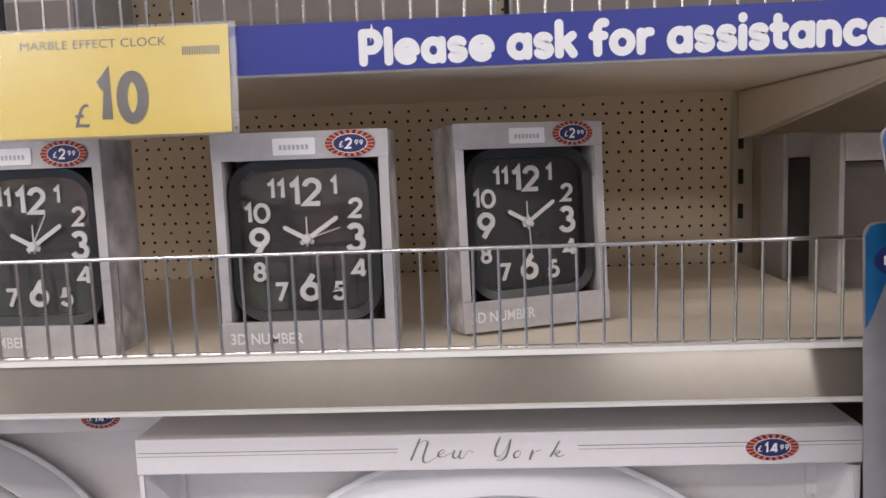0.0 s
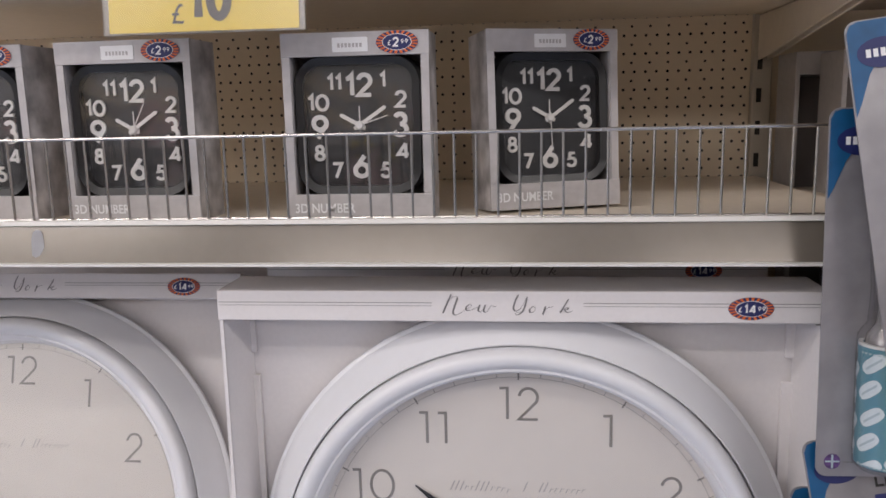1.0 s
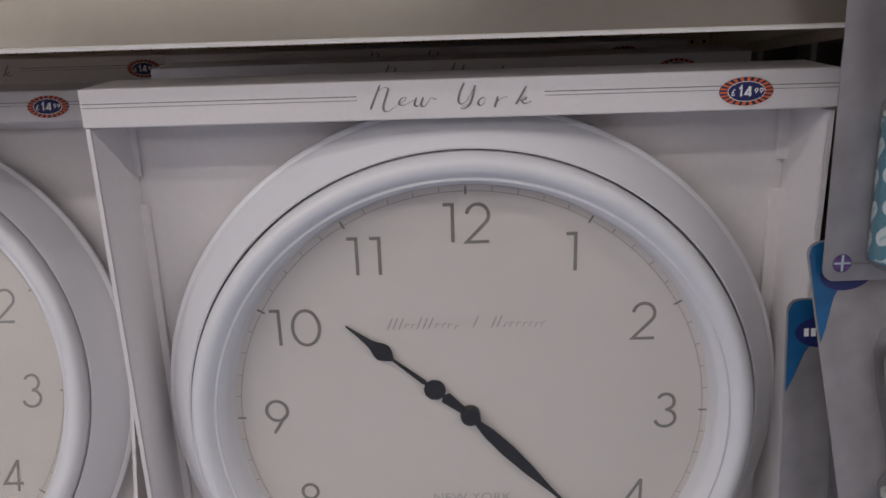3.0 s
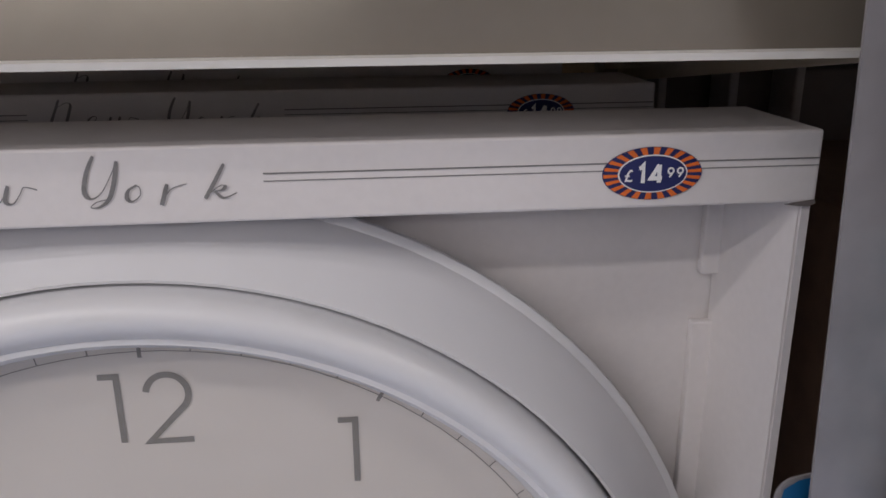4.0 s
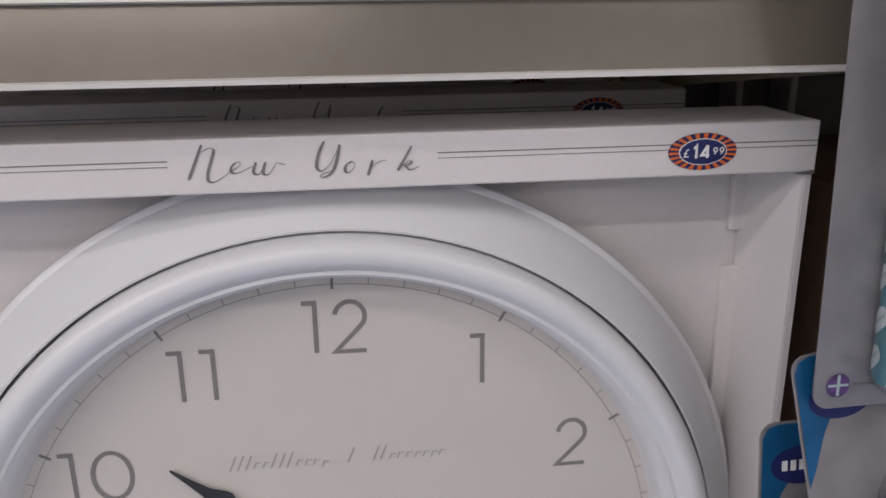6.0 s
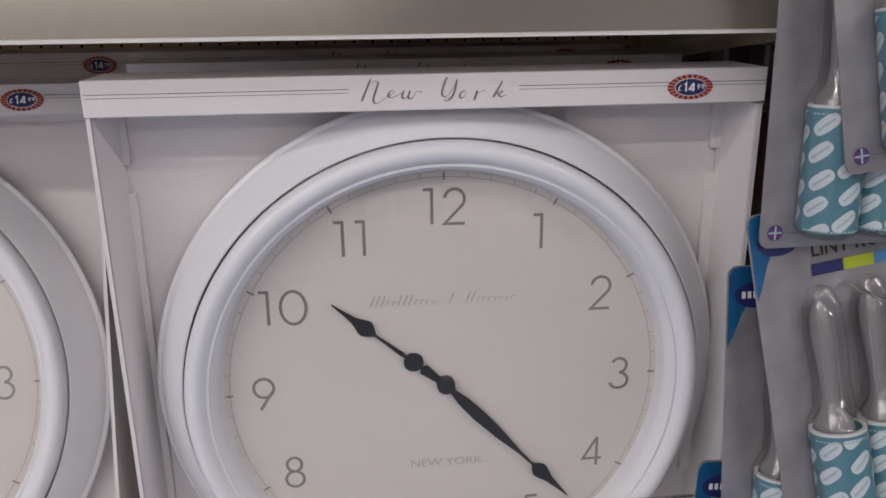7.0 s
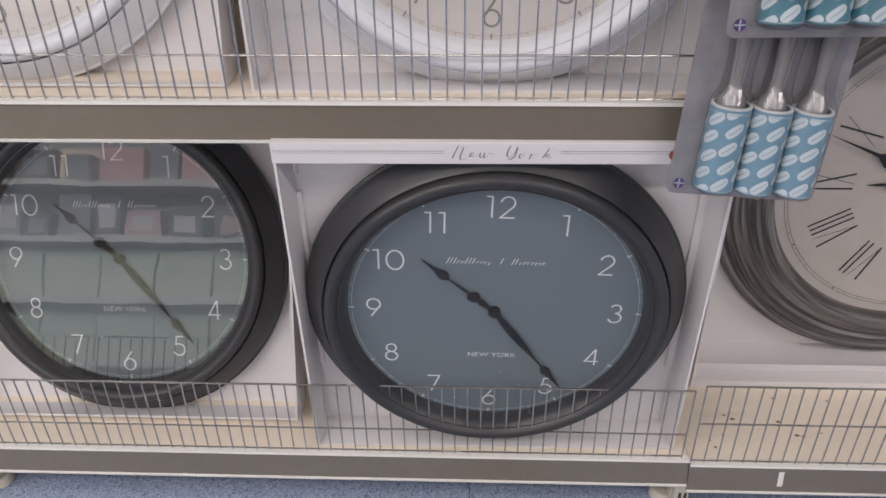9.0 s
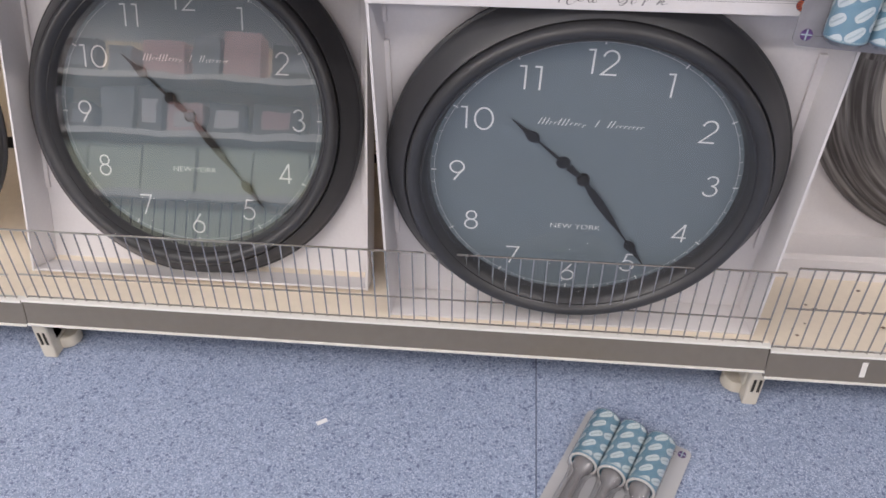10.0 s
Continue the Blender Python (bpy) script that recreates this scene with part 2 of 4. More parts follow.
def oval(cx, cz, rx, rz, n=40, a0=0.0, a1=2 * math.pi):
    return [(cx + rx * math.cos(a0 + (a1 - a0) * k / n), cz + rz * math.sin(a0 + (a1 - a0) * k / n)) for k in range(n)]


def round_rect(x0, x1, z0, z1, r, n=6):
    pts = []
    for cx, cz, a in ((x1 - r, z1 - r, 0), (x0 + r, z1 - r, 90), (x0 + r, z0 + r, 180), (x1 - r, z0 + r, 270)):
        pts += [(cx + r * math.cos(radians(a + 90 * k / n)), cz + r * math.sin(radians(a + 90 * k / n))) for k in range(n + 1)]
    return pts


def words(text, height, x, y, z, width=None, weight=0.0, thick=0.0, align="CENTER", lean=0.0):
    """Lettering as a mesh in the x-z plane facing -y, its capitals that high, centred on z."""
    cu = bpy.data.curves.new("lettering", "FONT")
    cu.body, cu.size, cu.align_x, cu.align_y = text, height / 0.69, align, "BOTTOM_BASELINE"
    cu.offset, cu.extrude, cu.resolution_u, cu.shear = weight * height, thick / 2, 4, lean
    ob = bpy.data.objects.new("lettering", cu)
    scene.collection.objects.link(ob)
    bpy.context.view_layer.update()
    me = bpy.data.meshes.new_from_object(ob.evaluated_get(bpy.context.evaluated_depsgraph_get()))
    bpy.data.objects.remove(ob)
    bpy.data.curves.remove(cu)
    xs = [v.co.x for v in me.vertices]
    s = width / (max(xs) - min(xs)) if width else 1.0
    me.transform(Matrix.Translation((x, y - thick / 2, z - height / 2)) @ Matrix.Rotation(radians(90), 4, "X") @ Matrix.Diagonal((s, 1, 1, 1)))
    me.materials.clear()
    return me


def ribbon(strokes, w, y, x0=0.0, z0=0.0, bm=None):
    """Pen strokes: smooth bands through control points, broad on the down strokes."""
    bm = bm or bmesh.new()
    for nth, pts in enumerate(strokes):
        p = [Vector((x0 + a, y - 0.00003 * nth, z0 + b)) for a, b in pts]
        line = []
        for k in range(len(p) - 1):
            a, b, c, d = p[max(k - 1, 0)], p[k], p[k + 1], p[min(k + 2, len(p) - 1)]
            for j in range(6):
                t = j / 6
                line.append(0.5 * (2 * b + (c - a) * t + (2 * a - 5 * b + 4 * c - d) * t * t + (3 * b - a - 3 * c + d) * t ** 3))
        line.append(p[-1])
        prev, wide = None, w * 0.6
        for k, q in enumerate(line):
            d = (line[min(k + 1, len(line) - 1)] - line[max(k - 1, 0)]).normalized()
            wide += 0.35 * (w * (0.28 + 1.15 * max(-d.z, 0.0) ** 1.5) - wide)
            side = Vector((-d.z, 0, d.x)) * wide / 2
            pair = (bm.verts.new(q + side), bm.verts.new(q - side))
            if prev:
                bm.faces.new((prev[0], prev[1], pair[1], pair[0]))
            prev = pair
    return bm


def arc(cx, cz, rx, rz, a0, a1, n=16):
    return [(cx + rx * math.cos(radians(a0 + (a1 - a0) * k / n)), cz + rz * math.sin(radians(a0 + (a1 - a0) * k / n))) for k in range(n + 1)]


# centre lines of a geometric face, one unit high: width, strokes
DIGITS = {
    "0": (0.72, [arc(0.36, 0.5, 0.36, 0.5, 90, 450, 28)]),
    "1": (0.24, [[(0.0, 1.0), (0.24, 1.0), (0.24, 0.0)]]),
    "2": (0.58, [arc(0.29, 0.71, 0.28, 0.29, 172, -38) + [(0.0, 0.0), (0.58, 0.0)]]),
    "3": (0.56, [arc(0.27, 0.76, 0.23, 0.24, 155, -90), arc(0.27, 0.26, 0.28, 0.26, 90, -165)]),
    "4": (0.60, [[(0.44, 0.0), (0.44, 1.0)], [(0.44, 1.0), (0.0, 0.25), (0.60, 0.25)]]),
    "5": (0.56, [[(0.50, 1.0), (0.16, 1.0), (0.09, 0.56)] + arc(0.25, 0.31, 0.30, 0.31, 128, -158)]),
    "6": (0.58, [[(0.42, 1.0), (0.06, 0.44)], arc(0.29, 0.30, 0.29, 0.30, 0, 360, 24)]),
    "7": (0.56, [[(0.0, 1.0), (0.56, 1.0), (0.18, 0.0)]]),
    "8": (0.54, [arc(0.27, 0.765, 0.22, 0.235, -90, 270, 22), arc(0.27, 0.265, 0.27, 0.265, 90, 450, 24)]),
    "9": (0.58, [[(0.16, 0.0), (0.52, 0.56)], arc(0.29, 0.70, 0.29, 0.30, 0, 360, 24)]),
}
BOLD_FOUR = (0.68, [[(0.50, 0.0), (0.50, 1.0)], [(0.48, 1.0), (0.0, 0.25), (0.68, 0.25)]])
BOLD_ONE = (0.26, [[(0.0, 0.80), (0.14, 0.85), (0.26, 1.0), (0.26, 0.0)]])
ROUND = {
    "P": (0.66, [[(0.11, 0.11), (0.11, 0.89)], [(0.11, 0.89), (0.34, 0.89)] + arc(0.34, 0.66, 0.21, 0.23, 90, -90) + [(0.11, 0.43)]]),
    "l": (0.22, [[(0.11, 0.11), (0.11, 0.93)]]),
    "e": (0.70, [[(0.16, 0.35), (0.56, 0.35)], arc(0.35, 0.36, 0.24, 0.25, -2, 308, 24)]),
    "a": (0.68, [arc(0.34, 0.36, 0.23, 0.25, 0, 360, 26), [(0.57, 0.61), (0.57, 0.11)]]),
    "s": (0.55, [arc(0.275, 0.485, 0.155, 0.125, 28, 270) + arc(0.275, 0.235, 0.165, 0.13, 84, -152)]),
    "k": (0.60, [[(0.11, 0.11), (0.11, 0.93)], [(0.47, 0.60), (0.15, 0.35)], [(0.26, 0.43), (0.49, 0.11)]]),
    "f": (0.48, [arc(0.36, 0.73, 0.15, 0.18, 70, 180) + [(0.21, 0.11)], [(0.08, 0.56), (0.38, 0.56)]]),
    "o": (0.70, [arc(0.35, 0.36, 0.24, 0.25, 90, 450, 26)]),
    "r": (0.47, [[(0.11, 0.61), (0.11, 0.11)], arc(0.34, 0.37, 0.23, 0.24, 180, 84)]),
    "i": (0.22, [[(0.11, 0.11), (0.11, 0.60)], [(0.11, 0.87), (0.11, 0.90)]]),
    "t": (0.44, [[(0.18, 0.84), (0.18, 0.26)] + arc(0.32, 0.25, 0.14, 0.14, 180, 275), [(0.07, 0.58), (0.36, 0.58)]]),
    "n": (0.66, [[(0.11, 0.61), (0.11, 0.11)], arc(0.33, 0.38, 0.22, 0.23, 180, 0) + [(0.55, 0.11)]]),
    "c": (0.60, [arc(0.35, 0.36, 0.24, 0.25, 48, 312, 22)]),
}


def pen_line(bm, pts, w, y, thick, caps):
    """One stroke of even width with mitred bends, round or square ends, and a raised body."""
    p = [Vector((a, b)) for a, b in pts]
    left, right = [], []
    loop = (p[0] - p[-1]).length < 1e-6
    if loop:
        p = p[:-1]
    n = len(p)
    for k in range(n):
        a = (p[k] - p[k - 1]).normalized() if k or loop else (p[1] - p[0]).normalized()
        b = (p[(k + 1) % n] - p[k]).normalized() if k < n - 1 or loop else a
        t = (a + b).normalized()
        half = Vector((-t.y, t.x)) * (w / 2 / max(t.dot(a), 0.45))
        left.append(p[k] + half)
        right.append(p[k] - half)
    fans = ([], [])
    if caps and not loop:
        for e, (c, side, sign) in enumerate(((p[0], left[0] - p[0], 1), (p[-1], left[-1] - p[-1], -1))):
            g = math.atan2(side.y, side.x)
            fans[e].extend(c + Vector((math.cos(g + sign * math.pi * j / 7), math.sin(g + sign * math.pi * j / 7))) * (w / 2) for j in range(1, 7))
    levels = []
    for depth in ((y, y - thick) if thick else (y,)):
        L, R = [[bm.verts.new((q.x, depth, q.y)) for q in side] for side in (left, right)]
        C = [[bm.verts.new((q.x, depth, q.y)) for q in fan] for fan in fans]
        levels.append((L, R, C))
    L, R, C = levels[-1]
    for k in range(n if loop else n - 1):
        bm.faces.new((L[k], L[(k + 1) % n], R[(k + 1) % n], R[k]))
    if C[0]:
        bm.faces.new([L[0]] + C[0] + [R[0]])
        bm.faces.new([L[-1]] + C[1] + [R[-1]])
    if thick:
        if loop:
            rims = [(levels[0][q], levels[1][q]) for q in (0, 1)]
        else:
            rims = [[lv[0] + lv[2][1] + lv[1][::-1] + lv[2][0][::-1] for lv in levels]]
        for lo, hi in rims:
            for k in range(len(lo)):
                bm.faces.new((lo[k], lo[(k + 1) % len(lo)], hi[(k + 1) % len(lo)], hi[k]))


def pen_words(text, face, high, x, y, z, weight, width=None, gap=0.2, thick=0.0, caps=False, wide=1.0):
    """Lettering of even strokes in the x-z plane facing -y, that high, centred on z."""
    bm = bmesh.new()
    inset = weight * 0.5 if face is not ROUND else 0.0
    unit = 1.0 - 2 * inset
    glyphs, at = [], 0.0
    for ch in text:
        if ch == " ":
            at += 0.30
            continue
        w, strokes = {"1": BOLD_ONE, "4": BOLD_FOUR}.get(ch, face[ch]) if weight > 0.14 and face is DIGITS else face[ch]
        glyphs.append((at, strokes))
        at += w * unit + 2 * inset + gap
    total = (at - gap) * high
    sx = width / total if width else wide
    nth = 0
    for x_at, strokes in glyphs:
        for pts in strokes:
            line = [(x + (x_at + inset + a * unit) * high * sx - total * sx / 2, z - high / 2 + (inset + b * unit) * high) for a, b in pts]
            pen_line(bm, line, weight * high, y - 0.00004 * (nth % 3), thick, caps)
            nth += 1
    return bm


# the handwritten name on the box bands, letter by letter, in metres from the band's top
SCRIPT_N = [[(-0.0560, -0.003), (-0.0600, -0.012), (-0.0640, -0.021)], [(-0.0638, -0.019), (-0.0590, -0.009), (-0.0550, -0.006), (-0.0520, -0.0048), (-0.0500, -0.006), (-0.0512, -0.010), (-0.0540, -0.018), (-0.0540, -0.022), (-0.0510, -0.0228), (-0.0460, -0.020), (-0.0420, -0.017)]]
SCRIPT_E = [[(-0.0420, -0.017), (-0.0380, -0.015), (-0.0370, -0.013), (-0.0390, -0.0127), (-0.0418, -0.0152), (-0.0418, -0.018), (-0.0380, -0.0182), (-0.0310, -0.015)]]
SCRIPT_W = [[(-0.0290, -0.013), (-0.0307, -0.018), (-0.0284, -0.0196), (-0.0260, -0.017), (-0.0240, -0.013)], [(-0.0240, -0.013), (-0.0257, -0.0188), (-0.0230, -0.0197), (-0.0200, -0.016), (-0.0184, -0.0137), (-0.0140, -0.0148)]]
SCRIPT_Y = [[(0.0070, -0.003), (0.0040, -0.009), (0.0023, -0.016), (0.0042, -0.0188), (0.0080, -0.017), (0.0120, -0.011), (0.0150, -0.005)], [(0.0150, -0.005), (0.0132, -0.013), (0.0108, -0.019), (0.0070, -0.022), (0.0040, -0.022), (0.0060, -0.0202), (0.0100, -0.0192)]]
SCRIPT_O = [[(0.0210, -0.0142), (0.0180, -0.016), (0.0172, -0.019), (0.0190, -0.0202), (0.0218, -0.0182), (0.0222, -0.0154), (0.0208, -0.0140)]]
SCRIPT_R = [[(0.0320, -0.014), (0.0307, -0.018), (0.0293, -0.022)], [(0.0298, -0.020), (0.0330, -0.0162), (0.0360, -0.0148), (0.0390, -0.0142)]]
SCRIPT_K = [[(0.0530, -0.007), (0.0490, -0.014), (0.0453, -0.020)], [(0.0470, -0.018), (0.0510, -0.0152), (0.0530, -0.0153), (0.0517, -0.0168), (0.0490, -0.0172)], [(0.0490, -0.0172), (0.0520, -0.0198), (0.0570, -0.018)]]
SCRIPT = SCRIPT_N + SCRIPT_E + SCRIPT_W + SCRIPT_Y + SCRIPT_O + SCRIPT_R + SCRIPT_K

# ---- plan ----
FRONT, BACK = 0.575, 1.05          # shelf lips and back panel
BAY = (-0.862, 0.337)              # the bay with the boxed clocks
DECKS = (0.148, 0.750, 1.378, 1.618)
LIPS = ((0.097, 0.147), (0.699, 0.749), (1.342, 1.384), (1.590, 1.618))

BAR = {}                            # meshes shared by alike pieces

# ---- setting ----
part("floor", box(-9, 9, -7, 1.5, -0.1, 0.0), M["floor"])
tagged(bpy.data.objects["floor"], "blue vinyl shop floor with pale and dark flecks", "floor", kind="structure")
seam = part("floor_seam", box(-0.0125, -0.0105, -3, 1.2, 0.0, 0.0006), M["seam"])
tagged(seam, "thin dark welded seam in the blue vinyl floor", "floor seam", kind="structure")
part("ceiling", box(-9, 9, -7, 1.5, 3.0, 3.1), M["ceiling"])
tagged(bpy.data.objects["ceiling"], "plain pale shop ceiling", "ceiling", kind="structure")
for nm, b in (("wall_north", (-9, 9, 1.5, 1.6)), ("wall_south", (-9, 9, -7.1, -7)), ("wall_west", (-9.1, -9, -7, 1.5)), ("wall_east", (9, 9.1, -7, 1.5))):
    tagged(part(nm, box(*b, 0, 3.0), M["wall"]), "plain pale painted shop wall", "wall", kind="structure")
for x, y, n, _ in LAMPS:
    f = thing("ceiling_light", "long white batten light fixed to the ceiling", "ceiling light", pose(x, y, 2.94), "batten lights")
    part("housing", box(-n / 2 - 0.1, n / 2 + 0.1, *((-0.11, 0.11) if y > -2 else (-0.36, 0.36)), 0.005, 0.06, 0.006), M["wall"], f)


def pegboard(x0, x1, z0, z1, y):
    """Steel sheet with rows of punched holes, wide and narrow pitch by turns."""
    bm = bmesh.new()
    row, k, z = 0.01235, 0, z0
    while z + row <= z1:
        pitch, r = (0.015, 0.0021) if k % 2 == 0 else (0.025, 0.0019)
        n = int((x1 - x0) / pitch)
        step = (x1 - x0) / n
        for i in range(n):
            cx, cz = x0 + (i + 0.5) * step, z + row / 2
            sq = [(step / 2, 0), (step / 2, row / 2), (0, row / 2), (-step / 2, row / 2), (-step / 2, 0), (-step / 2, -row / 2), (0, -row / 2), (step / 2, -row / 2)]
            out = [bm.verts.new((cx + a, y, cz + b)) for a, b in sq]
            inn = [bm.verts.new((cx + r * math.cos(j * math.pi / 4), y, cz + r * math.sin(j * math.pi / 4))) for j in range(8)]
            for j in range(8):
                bm.faces.new((out[j], out[(j + 1) % 8], inn[(j + 1) % 8], inn[j]))
        z += row
        k += 1
    me = bpy.data.meshes.new("pegboard")
    bm.to_mesh(me)
    bm.free()
    return me


panel = thing("back_panel", "beige perforated steel back panel of the shelving", "back panel", kind="structure")
part("perforated_sheet", pegboard(BAY[0] + 0.012, BAY[1] - 0.012, 0.16, 1.95, BACK), M["back"], panel)
# added dark sheet: puts shade behind the punched holes
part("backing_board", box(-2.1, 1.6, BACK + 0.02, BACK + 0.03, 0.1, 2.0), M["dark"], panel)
for x0, x1 in ((-2.06, BAY[0] - 0.012), (BAY[1] + 0.016, 1.53)):
    part("plain_sheet", box(x0, x1, BACK, BACK + 0.004, 0.16, 1.95), M["back"], panel)


def upright(x, side):
    """Slotted post between two bays, with its foot."""
    u = thing("shelving_upright", "beige slotted steel upright between two shelf bays", "upright", pose(x, 0, 0), "shelving uprights")
    part("post", box(-0.013, 0.013, BACK - 0.012, BACK + 0.018, 0.02, 1.98, 0.002), M["upright"], u)
    z = 0.2
    while z < 1.95:
        # each slot is a dark plate on the post, its inner shade painted
        for x0 in (-0.0062,):
            if "slot" not in BAR:
                BAR["slot"] = part("slot", box(-0.001, 0.0055, -0.0005, 0.0005, 0, 0.019), M["dark"], u, at=pose(x0, BACK - 0.013, z)).data
            else:
                part("slot", BAR["slot"], M["dark"], u, at=pose(x0, BACK - 0.013, z))
        z += 0.0441
    part("base_leg", box(-0.014, 0.014, FRONT + 0.03, BACK, 0.03, 0.10, 0.003), M["foot"], u)
    foot = part("foot", box(-0.011, 0.014, FRONT + 0.016, FRONT + 0.075, 0.0, 0.095, 0.004), M["foot"], u)
    for k in (0, 1):
        # dark plates paint the shade of the foot's slots
        part("foot_slot", box(-0.004 + 0.009 * k, 0.0 + 0.009 * k, FRONT + 0.0145, FRONT + 0.0155, 0.034, 0.062), M["dark"], foot)
    part("levelling_pad", lathe([(0, 0), (0.021, 0), (0.024, 0.004), (0.024, 0.02), (0.020, 0.024), (0, 0.024)], 28), M["foot"], u, smooth=True,
         at=Matrix.Translation((-0.014 * side, FRONT + 0.062, 0.024)) @ Matrix.Rotation(radians(-90), 4, "X"))
    return u


upright(BAY[0], -1)
upright(BAY[1], 1)


def shelf(x0, x1, deck, lip, front=FRONT, bracket=True, strip="lip", tilt=0.0105, marks=()):
    """Steel shelf: deck, bent front with a ticket strip, end brackets."""
    s = thing("shelf", "cream steel shop shelf with a champagne ticket strip along its front", "shelf", group="shelves")
    part("deck", box(x0 + 0.002, x1 - 0.002, front + 0.0150, BACK - 0.014, deck - 0.022, deck, 0.002), M["deck"], s)
    z0, z1 = lip
    f = bmesh.new()
    prof = [(front + 0.010, z0), (front - 0.002, z0), (front - 0.0025, z0 + 0.0025), (front + 0.001, z0 + 0.0032), (front + tilt, z1 - 0.005), (front + tilt - 0.004, z1 - 0.004), (front + tilt - 0.003, z1), (front + tilt + 0.010, z1)]
    a, b = [f.verts.new((x0 + 0.001, y, z)) for y, z in prof], [f.verts.new((x1 - 0.001, y, z)) for y, z in prof]
    for k in range(len(prof) - 1):
        fc = f.faces.new((a[k], a[k + 1], b[k + 1], b[k]))
        fc.material_index = 0 if k == 3 else 1
    f.faces.new(a), f.faces.new(b)
    me = bpy.data.meshes.new("ticket_strip")
    bmesh.ops.recalc_face_normals(f, faces=f.faces)
    f.to_mesh(me)
    f.free()
    me.materials.append(M[strip])
    me.materials.append(M["lip_edge"])
    strip_ob = part("ticket_strip", me, M[strip], s, "glossy ticket strip")
    for mx, w, m_ in marks:
        k = tilt / (z1 - z0)
        bm = bmesh.new()
        n = 4 if m_ == "lip_edge" else 12
        vs = []
        for i in range(n):
            a = 2 * math.pi * (i + 0.5) / n
            q = 1.0 if n == 4 else random.Random(i + int(mx * 1000)).uniform(0.75, 1.1)
            z = (z0 + z1) / 2 + math.sin(a) * (z1 - z0) * 0.36 * q
            vs.append(bm.verts.new((mx + w / 2 + w / 2 * math.cos(a) * q, front + 0.0002 + (z - z0) * k, z)))
        bm.faces.new(vs)
        part("torn_label", bm, M[m_], strip_ob, "scrap of torn label")
    if bracket:
        for x in (x0 + 0.006, x1 - 0.006):
            pts = [(front + 0.03, deck - 0.024), (BACK - 0.014, deck - 0.024), (BACK - 0.014, deck - 0.082), (BACK - 0.06, deck - 0.078), (front + 0.03, deck - 0.028)]
            bm = bmesh.new()
            va, vb = [bm.verts.new((x - 0.0015, y, z)) for y, z in pts], [bm.verts.new((x + 0.0015, y, z)) for y, z in pts]
            bm.faces.new(va), bm.faces.new(vb[::-1])
            for k in range(len(pts)):
                bm.faces.new((va[k], va[(k + 1) % len(pts)], vb[(k + 1) % len(pts)], vb[k]))
            part("bracket", bm, M["deck"], s)
    return s


for d, l in zip(DECKS, LIPS):
    shelf(*BAY, d, l, bracket=d > 0.3, marks=((-0.450, 0.015, "tin"),) if d == DECKS[2] else ())
shelf(BAY[1], 1.536, 0.136, (0.084, 0.138), bracket=False, marks=((0.478, 0.012, "lip_edge"),))
shelf(BAY[1], 1.536, 1.368, (1.328, 1.374))
# added shelf that keeps light off the next bay's back panel
shelf(BAY[1], 1.536, DECKS[3], LIPS[3])
shelf(-2.06, BAY[0], 0.142, (0.094, 0.144), bracket=False)



def fence(x0, x1, z, high, y=FRONT + 0.014, mid=None, spacing=0.02):
    """Wire guard on a shelf edge: long wires and upright bars."""
    f = thing("wire_guard", "chromed wire guard clipped along the shelf edge", "wire guard", group="wire guards")
    part("top_wire", rod((x0, y, z + high), (x1, y, z + high), 0.0016), M["wire"], f, smooth=True)
    part("bottom_wire", rod((x0, y + 0.003, z + 0.004), (x1, y + 0.003, z + 0.004), 0.0016), M["wire"], f, smooth=True)
    if mid:
        part("middle_wire", rod((x0, y + 0.003, z + mid), (x1, y + 0.003, z + mid), 0.0015), M["wire"], f, smooth=True)
    key = round(high, 4)
    n = round((x1 - x0) / spacing)
    for k in range(n + 1):
        at = pose(x0 + (x1 - x0) * k / n, y, z, random.uniform(-0.5, 0.5), random.uniform(-0.35, 0.35), 0)
        if key not in BAR:
            ob = part("bar", rod((0, 0, 0), (0, 0, high), 0.00125, 6), M["wire"], f, smooth=True, at=at)
            BAR[key] = ob.data
        else:
            part("bar", BAR[key], M["wire"], f, at=at)
    return f


fence(-0.852, 0.324, LIPS[0][1] - 0.004, 0.146, mid=0.052)
fence(0.324 - 58 * 0.0203, 0.324, LIPS[1][1] - 0.003, 0.153, mid=0.057, spacing=0.0203)
fence(0.321 - 61 * 0.01925, 0.321, LIPS[2][1] - 0.004, 0.080, spacing=0.01925)
fence(0.321 - 61 * 0.01925, 0.321, LIPS[3][1] - 0.004, 0.080, spacing=0.01925)
fence(0.340, 1.52, 0.134, 0.165, mid=0.085, spacing=0.0205)
fence(-2.03, -0.872, 0.140, 0.146, mid=0.052)


